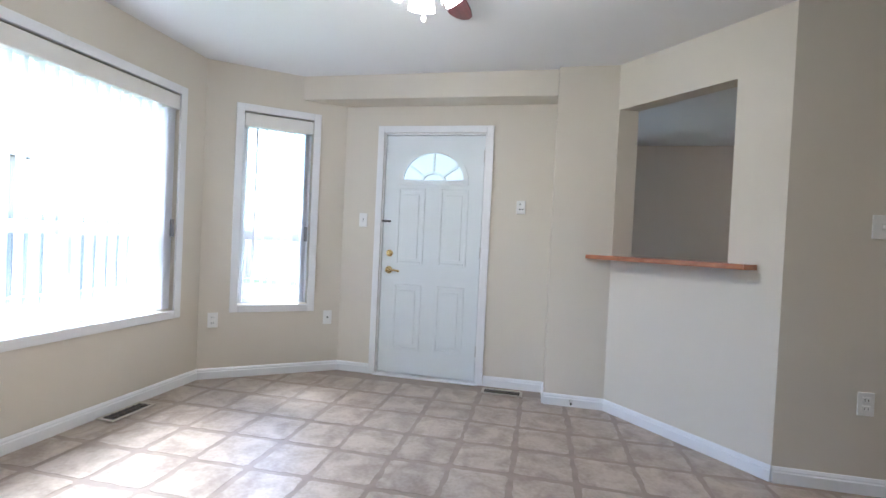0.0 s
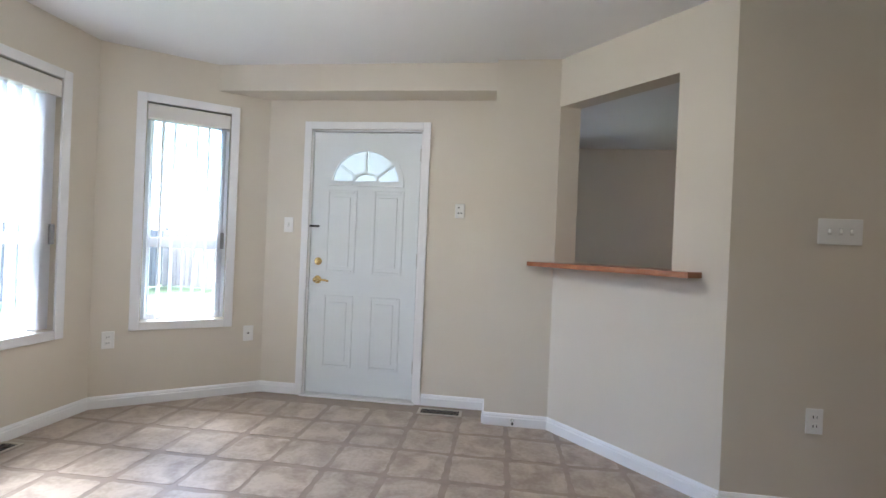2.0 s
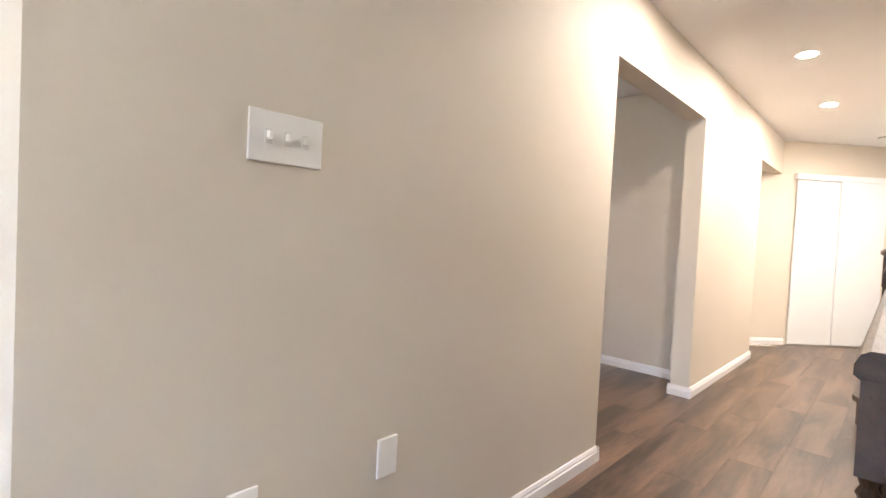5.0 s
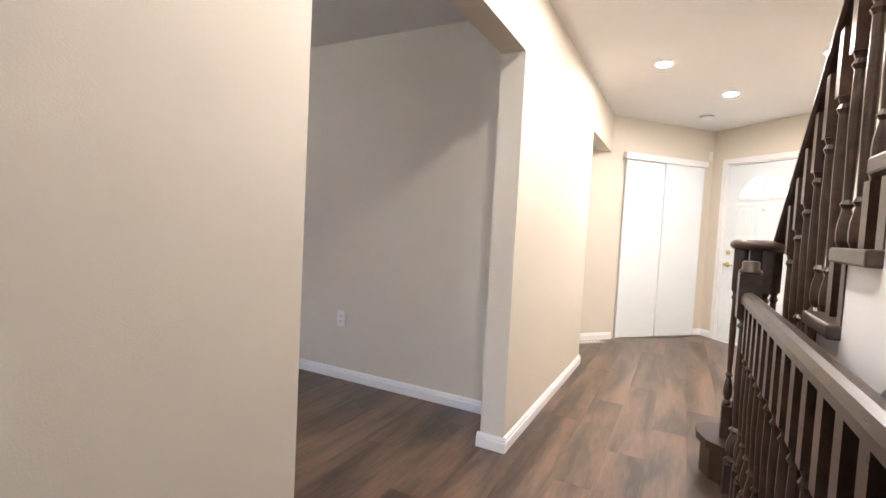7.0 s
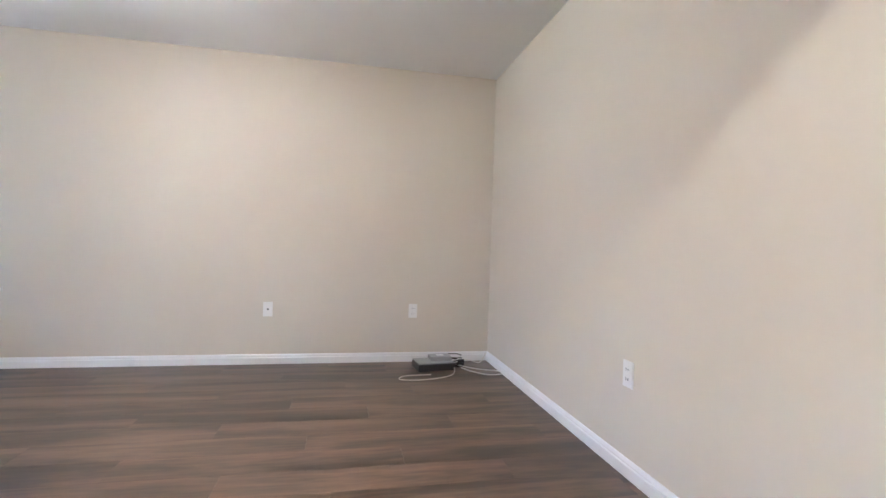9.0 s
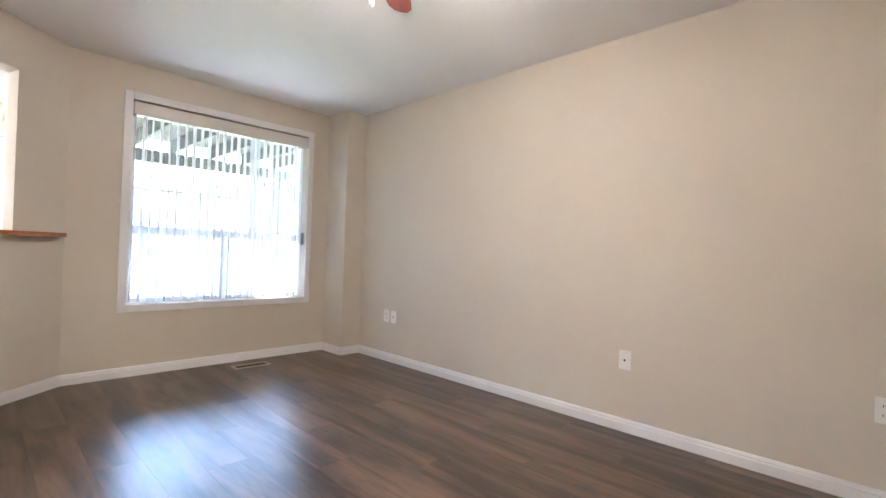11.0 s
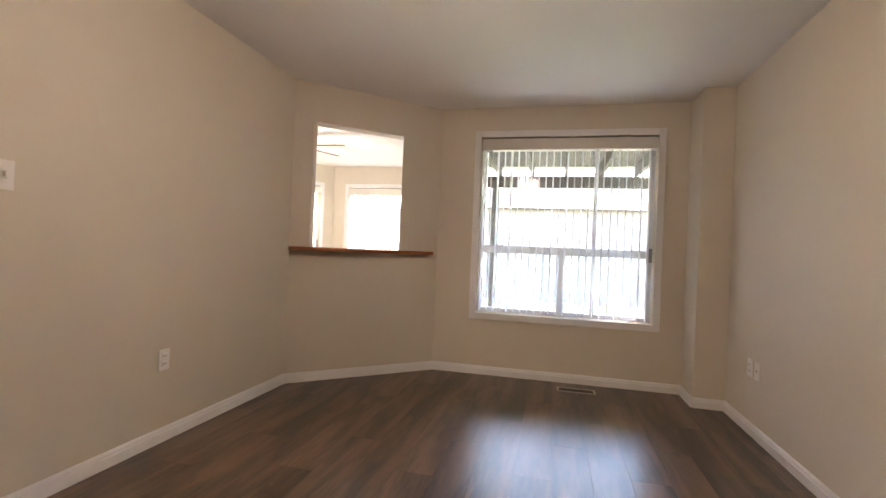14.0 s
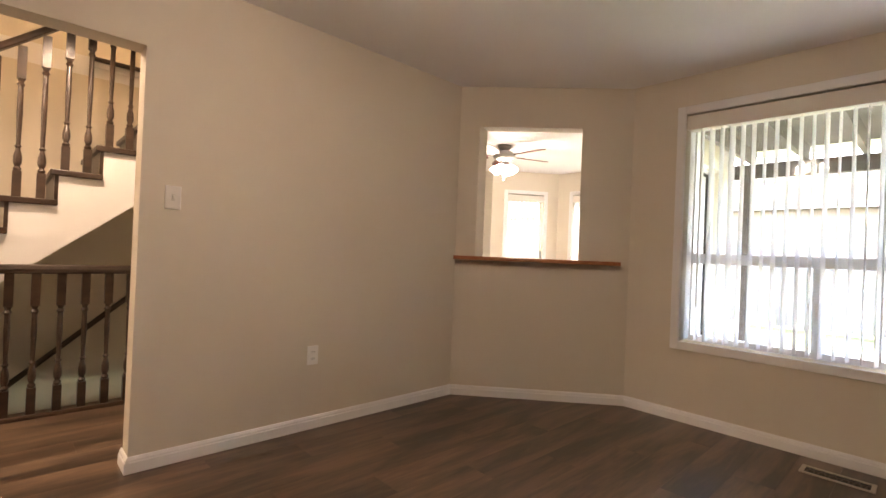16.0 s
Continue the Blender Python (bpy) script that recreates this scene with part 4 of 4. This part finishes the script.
def far_house(m, w, d, h, label):
    ho = thing("house", m, label, "house")
    part("wall", slab(w, 0, d, 0, h), BRICK, ho)
    rf = bmesh.new()
    v = [rf.verts.new(p) for p in ((-0.4, -0.4, h), (w + 0.4, -0.4, h), (w + 0.4, d + 0.4, h), (-0.4, d + 0.4, h), (w * 0.25, d / 2, h + 2.2), (w * 0.75, d / 2, h + 2.2))]
    for q in ((0, 1, 5, 4), (1, 2, 5), (2, 3, 4, 5), (3, 0, 4), (3, 2, 1, 0)):
        rf.faces.new([v[i] for i in q])
    part("roof", rf, ROOF, ho)
    for x in (w * 0.2, w * 0.55, w * 0.8):
        for z in (1.0, 3.7):
            wi = part("window", box(x - 0.6, x + 0.6, -0.04, 0.02, z, z + 1.3), TRIM, ho)
            part("pane", box(x - 0.52, x + 0.52, -0.06, -0.041, z + 0.08, z + 1.22), BLACKPLASTIC, wi)
    return ho


far_house(pose(-24, 8, -0.42, 0, 0, -90), 11, 8, 3.4, "brick neighbouring house beyond the fence")
far_house(pose(-24, -5, -0.42, 0, 0, -90), 11, 8, 3.4, "brick neighbouring house beyond the fence")
# timber porch roof over the patio
porch = thing("porch_roof", pose(0, 0, 0), "dark timber porch roof over the patio", "porch")
for k in range(6):
    part("joist", box(-2.75, -0.995, 1.45 + 0.42 * k, 1.49 + 0.42 * k, 2.12, 2.26), DECKWOOD, porch)
part("beam", box(-2.75, -2.66, 1.3, 3.75, 1.98, 2.12), DECKWOOD, porch)
bdm = mesh_of(box(0, 0.146, 1.3, 3.75, 2.262, 2.287), DECKWOOD, "board")
for k in range(12):
    part("board", bdm, None, porch, m=pose(-2.78 + 0.148 * k, 0, 0))
for y in (1.42, 3.62):
    part("post", box(-2.75, -2.66, y - 0.045, y + 0.045, -0.30, 1.98), DECKWOOD, porch)
bench = thing("garden_bench", pose(-9.6, -1.6, -0.42, 0, 0, 90), "white garden bench on the lawn", "bench")
part("seat", box(-0.6, 0.6, -0.2, 0.2, 0.42, 0.46, 0.01), TRIM, bench)
part("backrest", box(-0.6, 0.6, -0.22, -0.18, 0.46, 0.85, 0.01), TRIM, bench)
for x in (-0.55, 0.55):
    for y in (-0.18, 0.18):
        part("leg", box(x - 0.025, x + 0.025, y - 0.025, y + 0.025, 0, 0.42), TRIM, bench)

# ---- floors, last ----
SEAM = 0.76
tagged(part("floor_base", box(-4.0, SEAM, -4.6, 1.25, -0.06, 0.0005), GROUT), "brown joints of the sheet vinyl floor", "floor", kind="structure")
tiles = tagged(part("floor_tiles", box(-3.0, -2.9, -4.55, -4.5, 0.0, 0.0008), GROUT), "tan stone-look vinyl tile floor", "floor", kind="structure")
T = 0.312


def tile_mesh(seed):
    r = random.Random(seed)
    h = T / 2 - 0.0125
    pts = []
    for cx, cy in ((-h, -h), (h, -h), (h, h), (-h, h)):
        pts.append((cx + r.uniform(-0.010, 0.004) * (1 if cx > 0 else -1), cy + r.uniform(-0.010, 0.004) * (1 if cy > 0 else -1)))
    full = []
    for i in range(4):
        a, b = Vector(pts[i]), Vector(pts[(i + 1) % 4])
        for k in (0.05, 0.2, 0.35, 0.5, 0.65, 0.8, 0.95):
            j = 0.002 if k in (0.05, 0.95) else 0.0055
            full.append(tuple(a.lerp(b, k) + Vector((r.uniform(-j, j), r.uniform(-j, j)))))
    return mesh_of(prism(full, 0.0, 0.0012), TILE, "tile")


TILES = [tile_mesh(k) for k in range(6)]
tr = random.Random(4)
for i in range(-12, 3):
    for j in range(-13, 4):
        x, y = 0.155 + T * i, 0.28 - T / 2 + T * j
        if x + T / 2 > SEAM or y > 1.0 or x < -3.6 or (x < -2.9 and (y < -1.75 or y > 0.85)) or (x < -2.6 and y < -2.6) or y < -4.3 or (x > -0.75 and y > 0.75) or (x > -0.1 and y > 0.0) or (x > -0.45 and y > 0.4):
            continue
        part("tile", TILES[tr.randrange(6)], None, tiles, m=pose(x, y, 0.0006, 0, 0, tr.choice((0, 90, 180, 270))))



def clip_corner(pts, mx, my):
    """Cuts a plank's outline along the middle of the angled wall."""
    out = []
    for i, p in enumerate(pts):
        q = pts[(i + 1) % len(pts)]
        a, b = (N2.dot(Vector((v[0] + mx, v[1] + my)) - Vector(CORN)) - 0.06 for v in (p, q))
        if a > 0:
            out.append(p)
        if a * b < 0:
            k = a / (a - b)
            out.append((p[0] + k * (q[0] - p[0]), p[1] + k * (q[1] - p[1])))
    return out


for name, x0, x1, y0, y1 in (("living", LX0, LX1, LY0 - 0.02, LY1), ("hall", SEAM, 7.9, GUARD_Y - 0.06, LY0 - 0.02), ("foyer", 4.28, 7.9, BACK_Y, GUARD_Y - 0.06)):
    base = tagged(part("floor_" + name, prism([(x0, y0), (x1, y0), (x1, y1), (x0, y1)] if name != "living" else [(0.12, y0), (x1, y0), (x1, y1), (x0, y1), (x0, 1.02)], -0.06, 0.0004), PLANKGAP), "dark brown wood laminate plank floor", "floor", kind="structure")
    PW, PL = 0.192, 1.21
    y = LY0 - 0.02
    while y > y0 + 0.001:
        y -= PW
    row = int(round((y - 10) / PW))
    while y < y1 - 0.001:
        a, b = max(y, y0), min(y + PW, y1)
        off = ((row * 0.37) % 1.0) * PL
        x = x0 - off
        while x < x1:
            c, d = max(x, x0), min(x + PL, x1)
            if d - c > 0.02 and b - a > 0.01:
                w, l = (b - a) / 2 - 0.0004, (d - c) / 2 - 0.0004
                mx, my = (c + d) / 2, (a + b) / 2
                pts = [(-l, -w), (l, -w), (l, w), (-l, w)]
                if name == "living" and c < 0.4:
                    pts = clip_corner(pts, mx, my)
                if len(pts) > 2:
                    part("plank", prism(pts, 0, 0.0045), PLANK, base, m=pose(mx, my, 0.0005))
            x += PL
        y += PW
        row += 1
tagged(part("floor_passage", box(5.65, 7.2, 0.11, 1.7, -0.06, 0.0045), PLANK), "dark brown wood laminate floor of the passage", "floor", kind="structure")
tagged(part("seam_strip", box(SEAM - 0.02, SEAM + 0.02, GUARD_Y, -0.02, 0.001, 0.011, 0.003), SHELFWOOD), "narrow brown floor transition strip", "trim", kind="structure")
